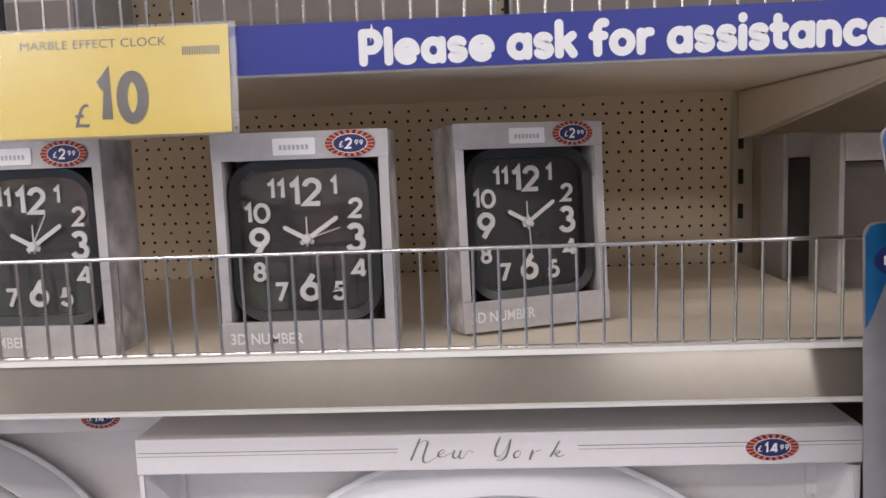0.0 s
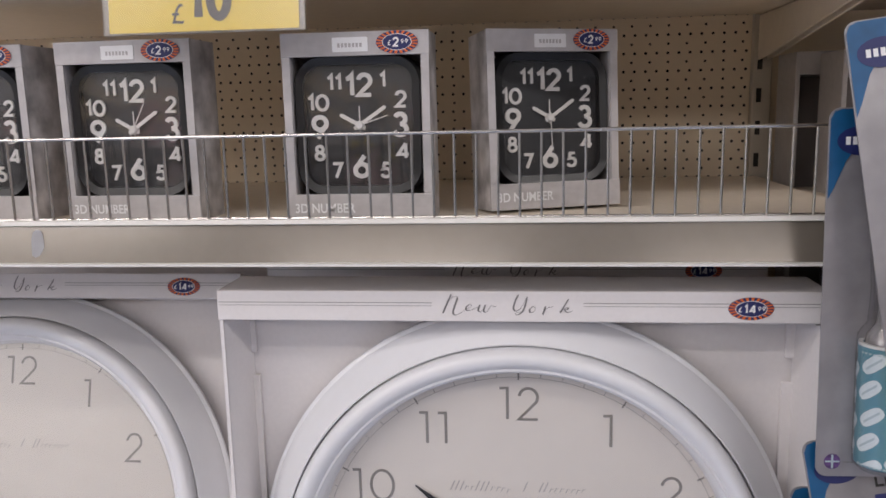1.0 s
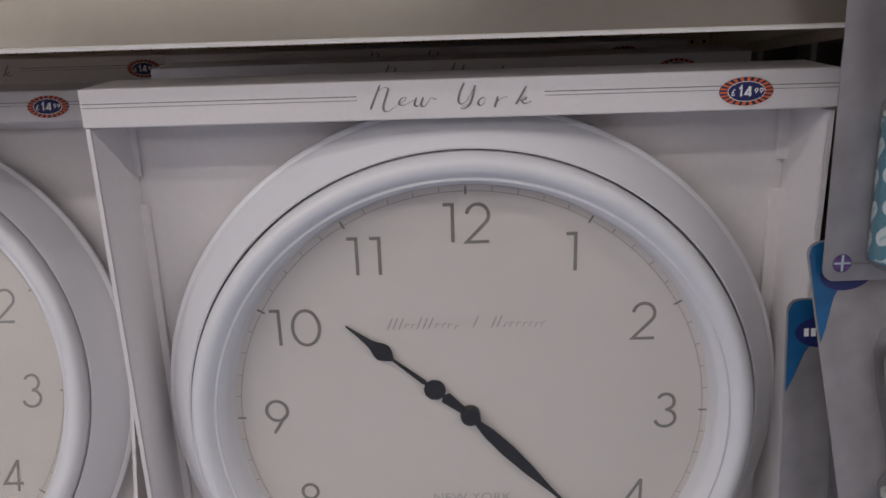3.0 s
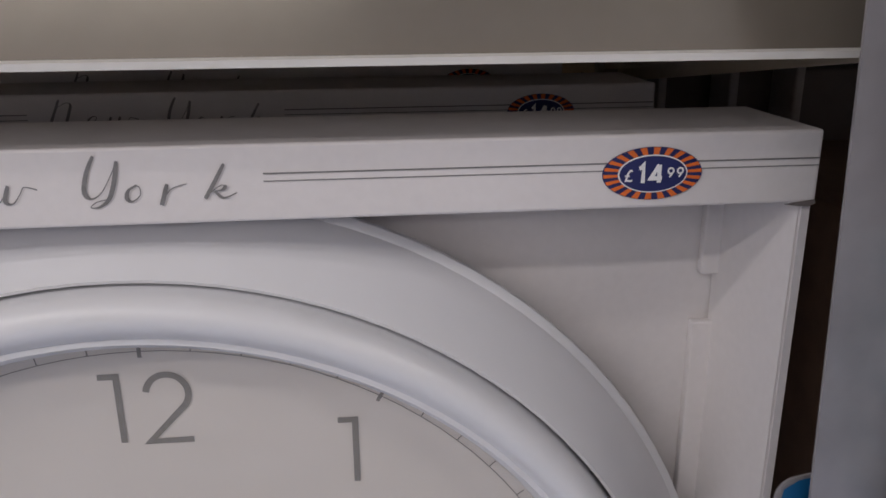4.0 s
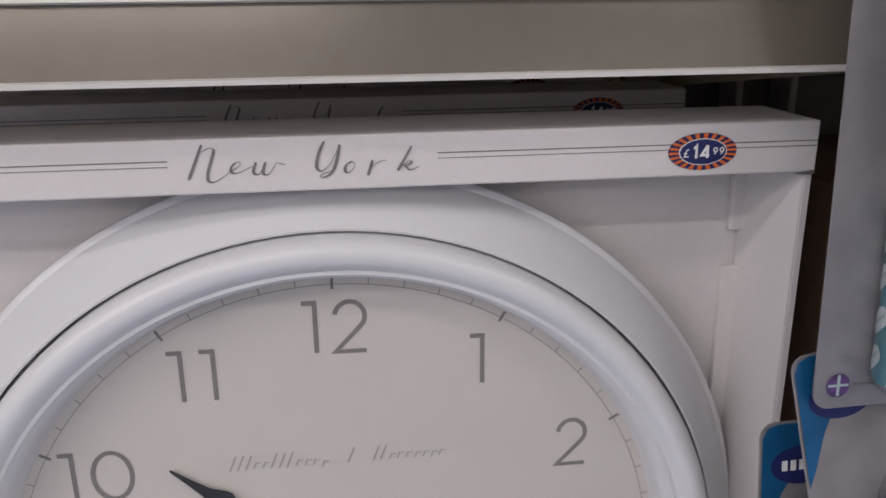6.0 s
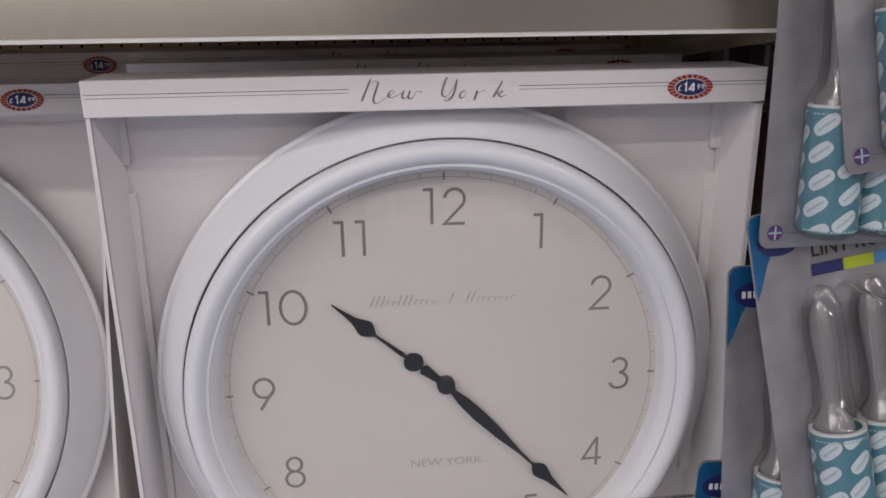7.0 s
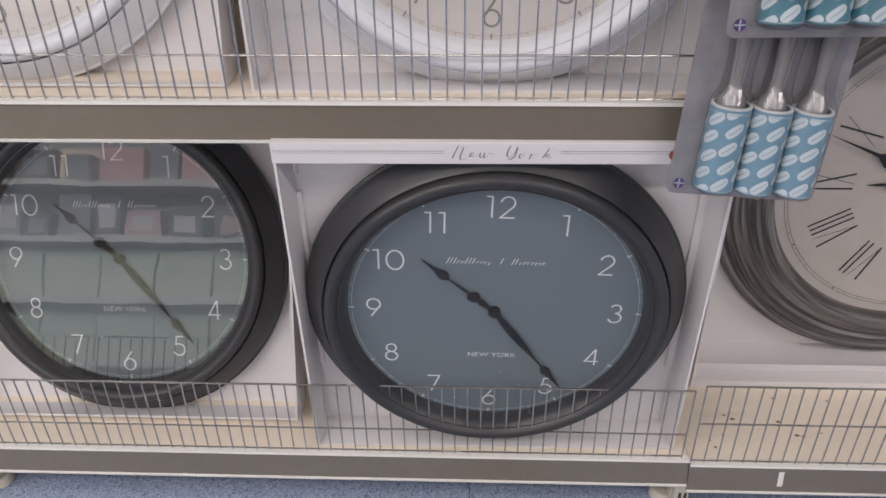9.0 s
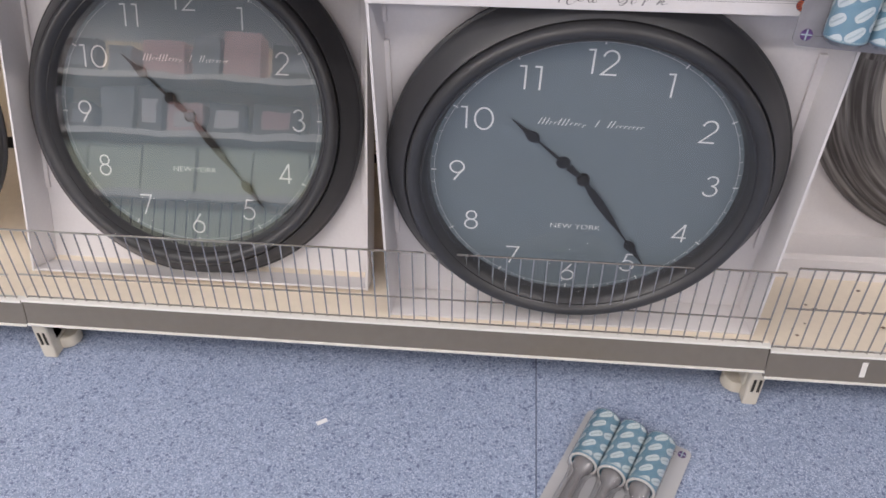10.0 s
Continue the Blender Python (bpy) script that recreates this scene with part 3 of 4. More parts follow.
# ---- price stickers, boxes, clocks ----
def price_sticker(parent, x, y, z, text, w=0.040, h=0.021):
    st = part("price_sticker", plate(oval(x, z, w / 2, h / 2, 48), y, 0.0002), M["navy"], parent, "navy and orange sunburst price sticker")
    rays = bmesh.new()
    n = 22
    for k in range(n):
        a0, a1 = 2 * math.pi * (k + 0.02) / n, 2 * math.pi * (k + 0.52) / n
        plate([(x + r * w / 2 * math.cos(a), z + r * h / 2 * math.sin(a)) for r, a in ((0.7, a0), (0.985, a0), (0.985, (a0 + a1) / 2), (0.985, a1), (0.7, a1))], y - 0.0003, bm=rays)
    tagged(part("ray_ring", rays, M["orange"], st), kind="stuff")
    part("white_oval", plate(oval(x, z, w * 0.35, h * 0.36, 40), y - 0.0005), M["white_ink"], st)
    part("navy_oval", plate(oval(x, z, w * 0.335, h * 0.335, 40), y - 0.0007), M["navy"], st)
    pounds, pence = text.split(".")
    big = h * 0.42
    part("pounds_figure", pen_words(pounds, DIGITS, big, x - w * 0.025, y - 0.0009, z, 0.19, width=w * (0.27 if len(pounds) > 1 else 0.15)), M["white_ink"], st)
    part("pound_mark", words("\u00a3", big * 0.52, x - w * (0.245 if len(pounds) > 1 else 0.18), y - 0.0009, z - big * 0.06, weight=0.02), M["white_ink"], st)
    part("pence_figure", pen_words(pence, DIGITS, big * 0.5, x + w * (0.225 if len(pounds) > 1 else 0.18), y - 0.0009, z + big * 0.03, 0.17), M["white_ink"], st)
    return st


BW, BH, BD = 0.568, 0.562, 0.066      # large clock box


def display_box(label, m, high=BH):
    b = thing("display_box", label, "clock box", m, "large clock boxes")
    t, w = 0.0035, BW / 2
    part("back_wall", box(-w, w, BD - t, BD, 0, high - 0.002), M["card"], b)
    part("bottom_wall", box(-w + t, w - t, 0.004, BD - t, 0, t), M["card"], b)
    for s in (-1, 1):
        part("side_wall", box(*sorted((s * w, s * (w - t))), 0.0015, BD - t, 0, high - 0.03), M["card"], b)
    for s in (-1, 1):
        lin = bmesh.new()
        pts = [(s * (w - t - 0.0005), 0.003), (s * (w - t - 0.007), BD - t - 0.001), (s * (w - t - 0.0045), BD - t - 0.001), (s * (w - t - 0.0002), 0.008)]
        lo = [lin.verts.new((x, y, t + 0.001)) for x, y in pts]
        hi = [lin.verts.new((x, y, high - 0.032)) for x, y in pts]
        lin.faces.new(lo), lin.faces.new(hi[::-1])
        for k in range(4):
            lin.faces.new((lo[k], lo[(k + 1) % 4], hi[(k + 1) % 4], hi[k]))
        side = part("side_lining", lin, M["card"], b)
        part("tuck_tab", box(*sorted((s * (w - (0.0205 if s > 0 else 0.0165)), s * (w - 0.009))), BD - t - 0.006, BD - t - 0.0005, 0.13, high - 0.105, 0.001), M["card"], side)
        part("tuck_tab", box(*sorted((s * (w - (0.0185 if s > 0 else 0.0150)), s * (w - 0.009))), BD - t - 0.006, BD - t - 0.0005, high - 0.08, high - 0.033, 0.001), M["card"], side)
    band = part("top_band", box(-w - 0.001, w + 0.001, 0.0, BD + 0.001, high - 0.0295, high, 0.0012), M["card"], b)
    part("lettering", ribbon(SCRIPT, 0.00125, -0.0004, 0.0, high), M["print_grey"], band)
    zl = high - 0.0115
    for x0, x1 in ((-w + 0.001, -0.074), (0.067, w)):
        part("printed_line", plate([(x0, zl), (x1, zl), (x1, zl + 0.0006), (x0, zl + 0.0006)], -0.0004), M["print_grey"], band)
        part("printed_line", plate([(x0, zl - 0.0028), (x1, zl - 0.0028), (x1, zl - 0.0024), (x0, zl - 0.0024)], -0.0004), M["print_grey"], band)
    part("torn_corner", plate([(w - 0.012, high - 0.0300), (w - 0.006, high - 0.0292), (w + 0.0005, high - 0.0283), (w + 0.0008, high - 0.0300), (w - 0.002, high - 0.0312), (w - 0.007, high - 0.0308)], -0.0003, 0.0006), M["kraft"], band, "scuffed dark card corner")
    price_sticker(b, 0.216, -0.0006, high - 0.0155, "14.99")
    return b


def hand_shape(profile):
    """A clock hand along +z from (length, half width) pairs."""
    return [(w, s) for s, w in profile] + [(-w, s) for s, w in reversed(profile) if w > 0]


def bulb(s, r, n=5):
    return [(s - r * math.cos(math.pi * k / n), max(r * math.sin(math.pi * k / n), 0.0012)) for k in range(n + 1)]


HOUR = [(-0.010, 0.003), (0.0, 0.0035), (0.012, 0.0038), (0.028, 0.0055)] + bulb(0.040, 0.0098) + [(0.052, 0.0022), (0.086, 0.0012)] + [(0.092, 0.006), (0.0965, 0.0082), (0.101, 0.0074), (0.110, 0.0035), (0.122, 0.0019), (0.137, 0.0005)]
MINUTE = [(-0.010, 0.003), (0.0, 0.0035), (0.010, 0.003), (0.024, 0.0054), (0.048, 0.0063), (0.076, 0.0050), (0.108, 0.0017), (0.127, 0.0013), (0.1325, 0.0062), (0.137, 0.0078), (0.142, 0.0072), (0.152, 0.0038), (0.165, 0.0022), (0.181, 0.0005)]


def wall_clock(label, m, rim, dial, ink, hour_deg, minute_deg, faint, pane):
    """Large round wall clock, its dial centre at the origin, facing -y."""
    c = thing("wall_clock", label, "wall clock", m, "large boxed wall clocks")
    prof = [(0.256, 0.034), (0.2690, 0.0310), (0.2712, 0.0270), (0.2710, 0.0235), (0.2688, 0.0212), (0.2672, 0.0208), (0.2662, 0.0182), (0.2612, 0.0115), (0.253, 0.0005), (0.2470, -0.0078), (0.2432, -0.0118), (0.2418, -0.0112), (0.2414, 0.0090),
            (0.2400, 0.0090), (0.2398, -0.0150), (0.2380, -0.0205), (0.2340, -0.0238), (0.2285, -0.0240), (0.2238, -0.0208), (0.2212, -0.0170), (0.2204, -0.0160), (0.2182, -0.0166), (0.2164, -0.0132), (0.2150, -0.0120), (0.2122, -0.0020), (0.2095, 0.0070), (0.2086, 0.0125)]
    part("rim", lathe(prof), M[rim], c, smooth=True)
    d = part("dial", lathe([(0, 0.010), (0.2150, 0.010), (0.2150, 0.013), (0, 0.013)]), M[dial], c)
    yi = 0.0096
    for k in range(12):
        a = radians(30 * (k + 1))
        r = 0.176 if k + 1 in (12, 6) else 0.172
        part("numeral", pen_words(str(k + 1), DIGITS, 0.0350, r * math.sin(a), yi, r * math.cos(a), 0.072 if rim == "rim_dark" else 0.082, gap=0.24), M[ink], d)
    track = bmesh.new()
    for k in range(60):
        a = 2 * math.pi * k / 60
        l0, l1, w = (0.2005, 0.2078, 0.0009) if k % 5 == 0 else (0.2034, 0.2076, 0.0003)
        u, v = (math.sin(a), math.cos(a)), (math.cos(a), -math.sin(a))
        plate([(u[0] * r + v[0] * s, u[1] * r + v[1] * s) for r, s in ((l0, -w), (l1, -w), (l1, w), (l0, w))], yi, bm=track)
    n = 120
    for r0, r1 in ((0.2033, 0.2037),):
        ring = [[track.verts.new((r * math.sin(2 * math.pi * k / n), yi, r * math.cos(2 * math.pi * k / n))) for k in range(n)] for r in (r0, r1)]
        for k in range(n):
            track.faces.new((ring[0][k], ring[0][(k + 1) % n], ring[1][(k + 1) % n], ring[1][k]))
    part("minute_track", track, M[ink], d)
    part("lettering", words("NEW YORK", 0.0085, 0, yi, -0.086, width=0.071, weight=-0.012), M[faint], d)
    mark = bmesh.new()
    rnd = random.Random(4)
    x = -0.070
    for k in range(26):
        if k not in (12, 13, 15, 16):
            tall = k in (0, 1, 2, 5, 6, 7, 14, 17, 18)
            h, w = (0.0105 if tall else 0.0046), (0.0013 if tall else 0.0010)
            low = 0.083 + rnd.uniform(-0.0006, 0.0006) - (0.002 if k == 11 else 0)
            plate([(x, low), (x + w, low), (x + w + h * 0.42, low + h), (x + h * 0.42, low + h)], yi, bm=mark)
            if not tall:
                plate([(x + h * 0.42, low + h * 0.8), (x + h * 0.42 + 0.0030, low + h * 0.95), (x + h * 0.42 + 0.0030, low + h * 0.72)], yi, bm=mark)
        x += 0.0053 + rnd.uniform(-0.0007, 0.0007)
    part("maker_bars", mark, M[faint], d)
    hm = pose(0, 0, 0, 0, hour_deg, 0)
    part("hour_hand", plate(hand_shape(HOUR), 0.0065, 0.0010), M["hand_black"], c, at=hm)
    part("minute_hand", plate(hand_shape(MINUTE), 0.0045, 0.0010), M["hand_black"], c, at=pose(0, 0, 0, 0, minute_deg, 0))
    part("boss", lathe([(0, 0.0015), (0.005, 0.0015), (0.0085, 0.003), (0.009, 0.0055), (0.009, 0.0095)], 24), M["hand_black"], c, smooth=True)
    g = part("glass", lathe([(0, -0.0040), (0.2165, -0.0040)], 96), M[pane], c, "clear glass")
    return c


def boxed_clock(x, front, z, dark, hour, minute, where, turn=0.0, shift=0.0, lean=0.0, inset=0.0155, up=0.2685, high=BH, pane="glass", spin=0.0):
    at = pose(x, front, z, -lean, 0, turn)
    kind = "charcoal" if dark else "white"
    display_box("white card box with %s clock %s" % (kind, where), at, high)
    m = at @ pose(shift, inset, up, 0, spin, 0)
    if dark:
        wall_clock("round charcoal wall clock with slate blue dial in white box", m, "rim_dark", "dial_slate", "dial_white_ink", hour, minute, "dial_white_ink", pane)
    else:
        wall_clock("round white wall clock with a cream dial in a white box", m, "rim_white", "dial_cream", "dial_mark", hour, minute, "print_pale", pane)


boxed_clock(0.004, 0.606, DECKS[1], False, 310, 137, "on the middle shelf", 0.0, 0.006, up=0.2665)
boxed_clock(-0.600, 0.618, DECKS[1] + 0.003, False, 309, 146, "leaning on the middle shelf", lean=15, pane="glass_film")
boxed_clock(0.028, 0.597, DECKS[0] + 0.001, True, 311, 144, "on the bottom shelf", 0.5, -0.006, lean=-3.0, inset=0.012, up=0.2735, high=0.5555, spin=1.4)
boxed_clock(-0.580, 0.637, DECKS[0] + 0.014, True, 312, 142, "leaning on the bottom shelf", lean=20, pane="glass_bare")
wall_clock("round charcoal wall clock leaning unboxed on the neighbouring bottom shelf", pose(-1.155, 0.715, 0.414, -6, 0, 0), "rim_dark", "dial_slate", "dial_white_ink", 310, 140, "dial_white_ink", "glass_bare")
for x, y, z in ((-0.003, 0.776, DECKS[1]), (-0.03, 0.895, DECKS[1] + 0.004), (-0.585, 0.97, DECKS[1]), (0.02, 0.76, DECKS[0]), (0.02, 0.90, DECKS[0])):
    display_box("white card clock box standing behind the front boxes", pose(x, y, z))


# ---- small square clocks ----
SW, SH, SD = 0.137, 0.173, 0.056
FIGURES = ((12, 0.0, 0.0372, 0.0215), (1, 0.0225, 0.0415, 0.0145), (2, 0.0395, 0.0235, 0.0155), (3, 0.0385, 0.0, 0.0225), (4, 0.0405, -0.0245, 0.0155), (5, 0.0235, -0.0425, 0.0150),
           (6, 0.0, -0.0385, 0.0225), (7, -0.0235, -0.0425, 0.0155), (8, -0.0400, -0.0255, 0.0150), (9, -0.0385, -0.0015, 0.0225), (10, -0.0395, 0.0215, 0.0155), (11, -0.0235, 0.0400, 0.0150))


def small_box(label, m):
    b = thing("small_clock_box", label, "clock box", m, "small clock boxes")
    w, t = SW / 2, 0.0015
    part("back_wall", box(-w, w, SD - t, SD, 0, SH), M["box_side"], b)
    part("bottom_wall", box(-w, w, t, SD - t, 0, t), M["box_side"], b)
    part("top_wall", box(-w, w, t, SD - t, SH - t, SH), M["box_side"], b)
    for s in (-1, 1):
        part("side_wall", box(*sorted((s * w, s * (w - t))), t, SD - t, t, SH - t), M["box_side"], b, "mottled grey card side")
    for s in (-1, 1):
        fr = box(*sorted((s * w, s * (w - 0.0075))), 0.0005, 0.003, 0.025, SH - 0.021)
        box(*sorted((s * (w - 0.006), s * (w - 0.0078))), 0.0031, 0.022, 0.025, SH - 0.021, bm=fr)
        part("window_edge", fr, M["box_grey"], b)
    part("top_band", box(-w - 0.0005, w + 0.0005, 0.0, 0.004, SH - 0.021, SH + 0.0005, 0.0006), M["box_grey"], b)
    low = part("bottom_band", box(-w - 0.0005, w + 0.0005, -0.001, 0.003, 0.0, 0.0255, 0.0006), M["box_grey"], b)
    part("lettering", words("3D NUMBER", 0.0085, -0.0335, -0.0016, 0.0125, width=0.058, weight=0.028), M["white_ink"], low)
    price_sticker(b, 0.040, -0.0008, SH - 0.0100, "2.99", 0.0385, 0.0205)
    lab = part("white_label", plate(round_rect(-0.020, 0.013, SH - 0.0175, SH - 0.0045, 0.001), -0.0008, 0.0003), M["white_ink"], b, "small white label")
    bars = bmesh.new()
    for k in range(7):
        plate([(-0.015 + 0.0034 * k, SH - 0.0135), (-0.0128 + 0.0034 * k, SH - 0.0135), (-0.0128 + 0.0034 * k, SH - 0.0098), (-0.015 + 0.0034 * k, SH - 0.0098)], -0.0011, bm=bars)
    part("label_bars", bars, M["box_grey"], lab)
    return b


def small_clock(label, m, second=72):
    c = thing("alarm_clock", label, "clock", m, "small square clocks")
    out = round_rect(-0.0605, 0.0605, -0.066, 0.0645, 0.026, 7)
    mid = round_rect(-0.0585, 0.0585, -0.064, 0.0625, 0.025, 7)
    inn = round_rect(-0.0515, 0.0515, -0.0565, 0.0555, 0.018, 7)
    bm = bmesh.new()
    rings = [[bm.verts.new((x, y, z)) for x, z in pts] for pts, y in ((out, 0.034), (out, 0.004), (mid, -0.001), (inn, 0.001), (inn, 0.010))]
    n = len(out)
    for a, b in zip(rings, rings[1:]):
        for k in range(n):
            bm.faces.new((a[k], a[(k + 1) % n], b[(k + 1) % n], b[k]))
    bm.faces.new(rings[0])
    part("case", bm, M["case_black"], c, smooth=True)
    d = part("dial", plate(inn, 0.0095, 0.001), M["dial_black"], c)
    for n, x, z, h in FIGURES:
        part("numeral", pen_words(str(n), DIGITS, h * 1.05, x, 0.0093, z, 0.178, gap=0.06, thick=0.0018, wide=1.1), M["number_white"], d, "raised white numeral")
    for nm, deg, length, w, y in (("hour_hand", 299, 0.0215, 0.0018, 0.0060), ("minute_hand", 56, 0.0310, 0.0017, 0.0050), ("second_hand", second, 0.029, 0.0004, 0.0040), ("alarm_hand", 0, 0.018, 0.0005, 0.0068)):
        part(nm, plate([(-w, -0.006), (w, -0.006), (w, length - w), (0, length), (-w, length - w)], y, 0.0005), M["number_white"], c, at=pose(0, 0, 0, 0, deg, 0))
    part("boss", lathe([(0, 0.0032), (0.003, 0.0034), (0.0042, 0.005), (0.0042, 0.0095)], 20), M["number_white"], c, smooth=True)
    part("lens", plate(inn, 0.0015), M["lens"], c, "clear plastic lens")
    return c


for x, y, turn, sec, lean in ((-0.137, 0.614, 0, 72, 0), (0.0485, 0.6755, 22, 178, 3.5), (-0.3645, 0.622, -1.5, 28, 0), (-0.5385, 0.630, -2, 60, 0)):
    at = pose(x, y, DECKS[2] + SD * math.sin(radians(lean)), 0, 0, turn) @ pose(0, 0, 0, -lean)
    small_box("silver-grey card box with a black square clock showing through", at)
    small_clock("black square clock with raised white numerals in its box", at @ pose(0.0, 0.006, 0.089), sec)


# ---- signs on the top ticket strip ----
sign = thing("shelf_sign", "royal blue shelf-edge sign with white rounded lettering", "sign", pose(0, 0, 0))
part("sign_board", plate([(-0.176, 1.5900), (0.334, 1.5900), (0.334, 1.6240), (-0.176, 1.6240)], 0.5685, 0.0012), M["sign_blue"], sign)
part("lettering", pen_words("Please ask for assistance", ROUND, 0.0250, 0.1020, 0.5682, 1.6055, 0.245, width=0.3645, gap=0.045, caps=True), M["white_ink"], sign)
part("sign_edge", box(-0.176, 0.334, 0.5665, 0.5705, 1.5880, 1.5898), M["sleeve"], sign)
tick = thing("price_ticket", "yellow price ticket in a clear plastic sleeve on the shelf edge", "price ticket", pose(-0.2545, 0.5640, 1.5885, -5, 0, 0))
part("paper", plate(round_rect(-0.0865, 0.083, -0.0375, 0.0375, 0.001), 0.0, 0.0006), M["yellow"], tick)
part("figures", pen_words("10", DIGITS, 0.0375, 0.0050, -0.0004, -0.0110, 0.21, width=0.0370), M["ticket_ink"], tick)
part("pound_mark", words("\u00a3", 0.0165, -0.0240, -0.0004, -0.0225), M["ticket_ink"], tick)
part("lettering", words("MARBLE EFFECT CLOCK", 0.0060, -0.0140, -0.0004, 0.0275, width=0.105, weight=-0.005), M["ticket_ink"], tick)
bars = bmesh.new()
for k in range(16):
    x = 0.050 + 0.0017 * k
    plate([(x, 0.017), (x + 0.0009, 0.017), (x + 0.0009, 0.023), (x, 0.023)], -0.0004, bm=bars)
part("barcode_bars", bars, M["ticket_ink"], tick)
part("sleeve", box(-0.0915, 0.0885, -0.0016, 0.0020, -0.0395, 0.0395, 0.0006), M["sleeve"], tick, "clear plastic sleeve")

# goods on the top shelf
for x0, x1, y, h, m_ in ((-0.85, -0.43, 0.70, 0.30, "tin"), (-0.42, -0.352, 0.72, 0.28, "tin"), (-0.235, 0.02, 0.68, 0.26, "tin"), (0.03, 0.32, 0.69, 0.30, "tin")):
    b = thing("carton", "plain grey card carton standing on the top shelf", "carton", group="top shelf cartons")
    part("carton_body", box(x0, x1, y, y + 0.12, DECKS[3], DECKS[3] + h, 0.002), M[m_], b)
    part("carton_flap", box(x0 + 0.003, x1 - 0.003, y - 0.0015, y - 0.0002, DECKS[3] + 0.012, DECKS[3] + 0.06), M["kraft"], b)
for k, (x, y, w, h) in enumerate(((0.352, 0.945, 0.30, 0.172), (0.376, 0.855, 0.30, 0.168))):
    b = thing("grey_display_box", "taupe grey open-fronted display box on the neighbouring shelf", "display box", pose(x, y, 1.368), "neighbouring display boxes")
    part("side_wall", box(0, 0.006, 0, 0.075, 0, h, 0.001), M["box_grey"], b)
    part("side_wall", box(w - 0.006, w, 0, 0.075, 0, h, 0.001), M["box_grey"], b)
    part("top_band", box(0.006, w - 0.006, 0, 0.075, h - 0.028, h), M["box_grey"], b)
    part("back_wall", box(0.006, w - 0.006, 0.06, 0.075, 0.0, h - 0.028), M["box_grey"], b)
    part("insert", box(0.006, w - 0.006, 0.03, 0.055, 0.0, h - 0.03), M["kraft"], b)
for x, y in ((0.362, 0.985), (0.412, 0.955), (0.452, 0.925)):
    b = thing("tall_carton", "tall dark card carton edge-on in the neighbouring bay", "carton", pose(x, y, 0.958), "neighbouring cartons")
    part("carton_edge", box(0, 0.008, 0, 0.04, 0, 0.352, 0.002), M["box_grey"], b)
    part("carton_body", box(0.0085, 0.36, 0.008, 0.04, 0, 0.345, 0.002), M["kraft"], b)
b = thing("dark_carton", "large dark brown carton in the neighbouring bay", "carton", pose(0.348, 0.645, 0.958))
part("carton_body", box(0, 0.40, 0, 0.22, 0, 0.30, 0.002), M["brown"], b)
part("carton_flap", box(0.004, 0.396, -0.002, -0.0005, 0.22, 0.295), M["kraft"], b)
shelf(BAY[1], 1.536, 0.958, (0.915, 0.962), front=0.62)


# ---- the clock with roman numerals in the next bay ----
rom = thing("roman_clock", "large round limed grey wood clock with roman numerals", "wall clock", pose(0.728, 0.822, 0.512))
part("frame", lathe([(0.30, 0.045), (0.352, 0.040), (0.356, 0.030), (0.350, 0.020), (0.338, 0.016), (0.334, 0.019), (0.328, 0.010), (0.310, 0.002), (0.306, 0.006), (0.300, 0.004), (0.286, -0.006), (0.272, -0.008), (0.262, -0.002), (0.258, 0.006), (0.255, 0.014)]), M["wood"], rom, smooth=True)
rd = part("dial", lathe([(0, 0.012), (0.258, 0.012), (0.258, 0.016), (0, 0.016)]), M["dial_aged"], rom)
ROMAN_R, ROMAN_H = 0.172, 0.070


def roman(text):
    """Narrow roman figure: broad bars and hairlines, its foot towards the hub."""
    bm = bmesh.new()
    widths = {"I": 0.0095, "V": 0.026, "X": 0.026}
    x = -sum(widths[c] for c in text) / 2
    lo, hi = ROMAN_R - ROMAN_H / 2, ROMAN_R + ROMAN_H / 2
    nth = 0
    for c in text:
        w = widths[c]
        mid, a, b = x + w / 2, x + 0.004, x + w - 0.004
        bars = {"I": [(mid, lo, mid, hi, 0.0032)], "V": [(a, hi, mid, lo, 0.0034), (b, hi, mid, lo, 0.0010)], "X": [(a, hi, b, lo, 0.0034), (b, hi, a, lo, 0.0010)]}[c]
        for x0, z0, x1, z1, t in bars:
            plate([(x0 - t / 2, z0), (x0 + t / 2, z0), (x1 + t / 2, z1), (x1 - t / 2, z1)], 0.0115 - 0.00004 * (nth % 3), bm=bm)
            nth += 1
        x += w
    return bm


for k, s in enumerate(("I", "II", "III", "IIII", "V", "VI", "VII", "VIII", "IX", "X", "XI", "XII")):
    part("numeral", roman(s), M["ink_black"], rd, at=pose(0, 0, 0, 0, 30 * (k + 1), 0))
trk = bmesh.new()
for k in range(60):
    a = 2 * math.pi * k / 60
    u, v, w = (math.sin(a), math.cos(a)), (math.cos(a), -math.sin(a)), 0.001 if k % 5 == 0 else 0.0004
    plate([(u[0] * r + v[0] * q, u[1] * r + v[1] * q) for r, q in ((0.2360, -w), (0.2405, -w), (0.2405, w), (0.2360, w))], 0.0115, bm=trk)
n = 120
for r0, r1 in ((0.2352, 0.2358), (0.2406, 0.2412)):
    ring = [[trk.verts.new((r * math.sin(2 * math.pi * k / n), 0.0115, r * math.cos(2 * math.pi * k / n))) for k in range(n)] for r in (r0, r1)]
    for k in range(n):
        trk.faces.new((ring[0][k], ring[0][(k + 1) % n], ring[1][(k + 1) % n], ring[1][k]))
part("minute_track", trk, M["ink_black"], rd)
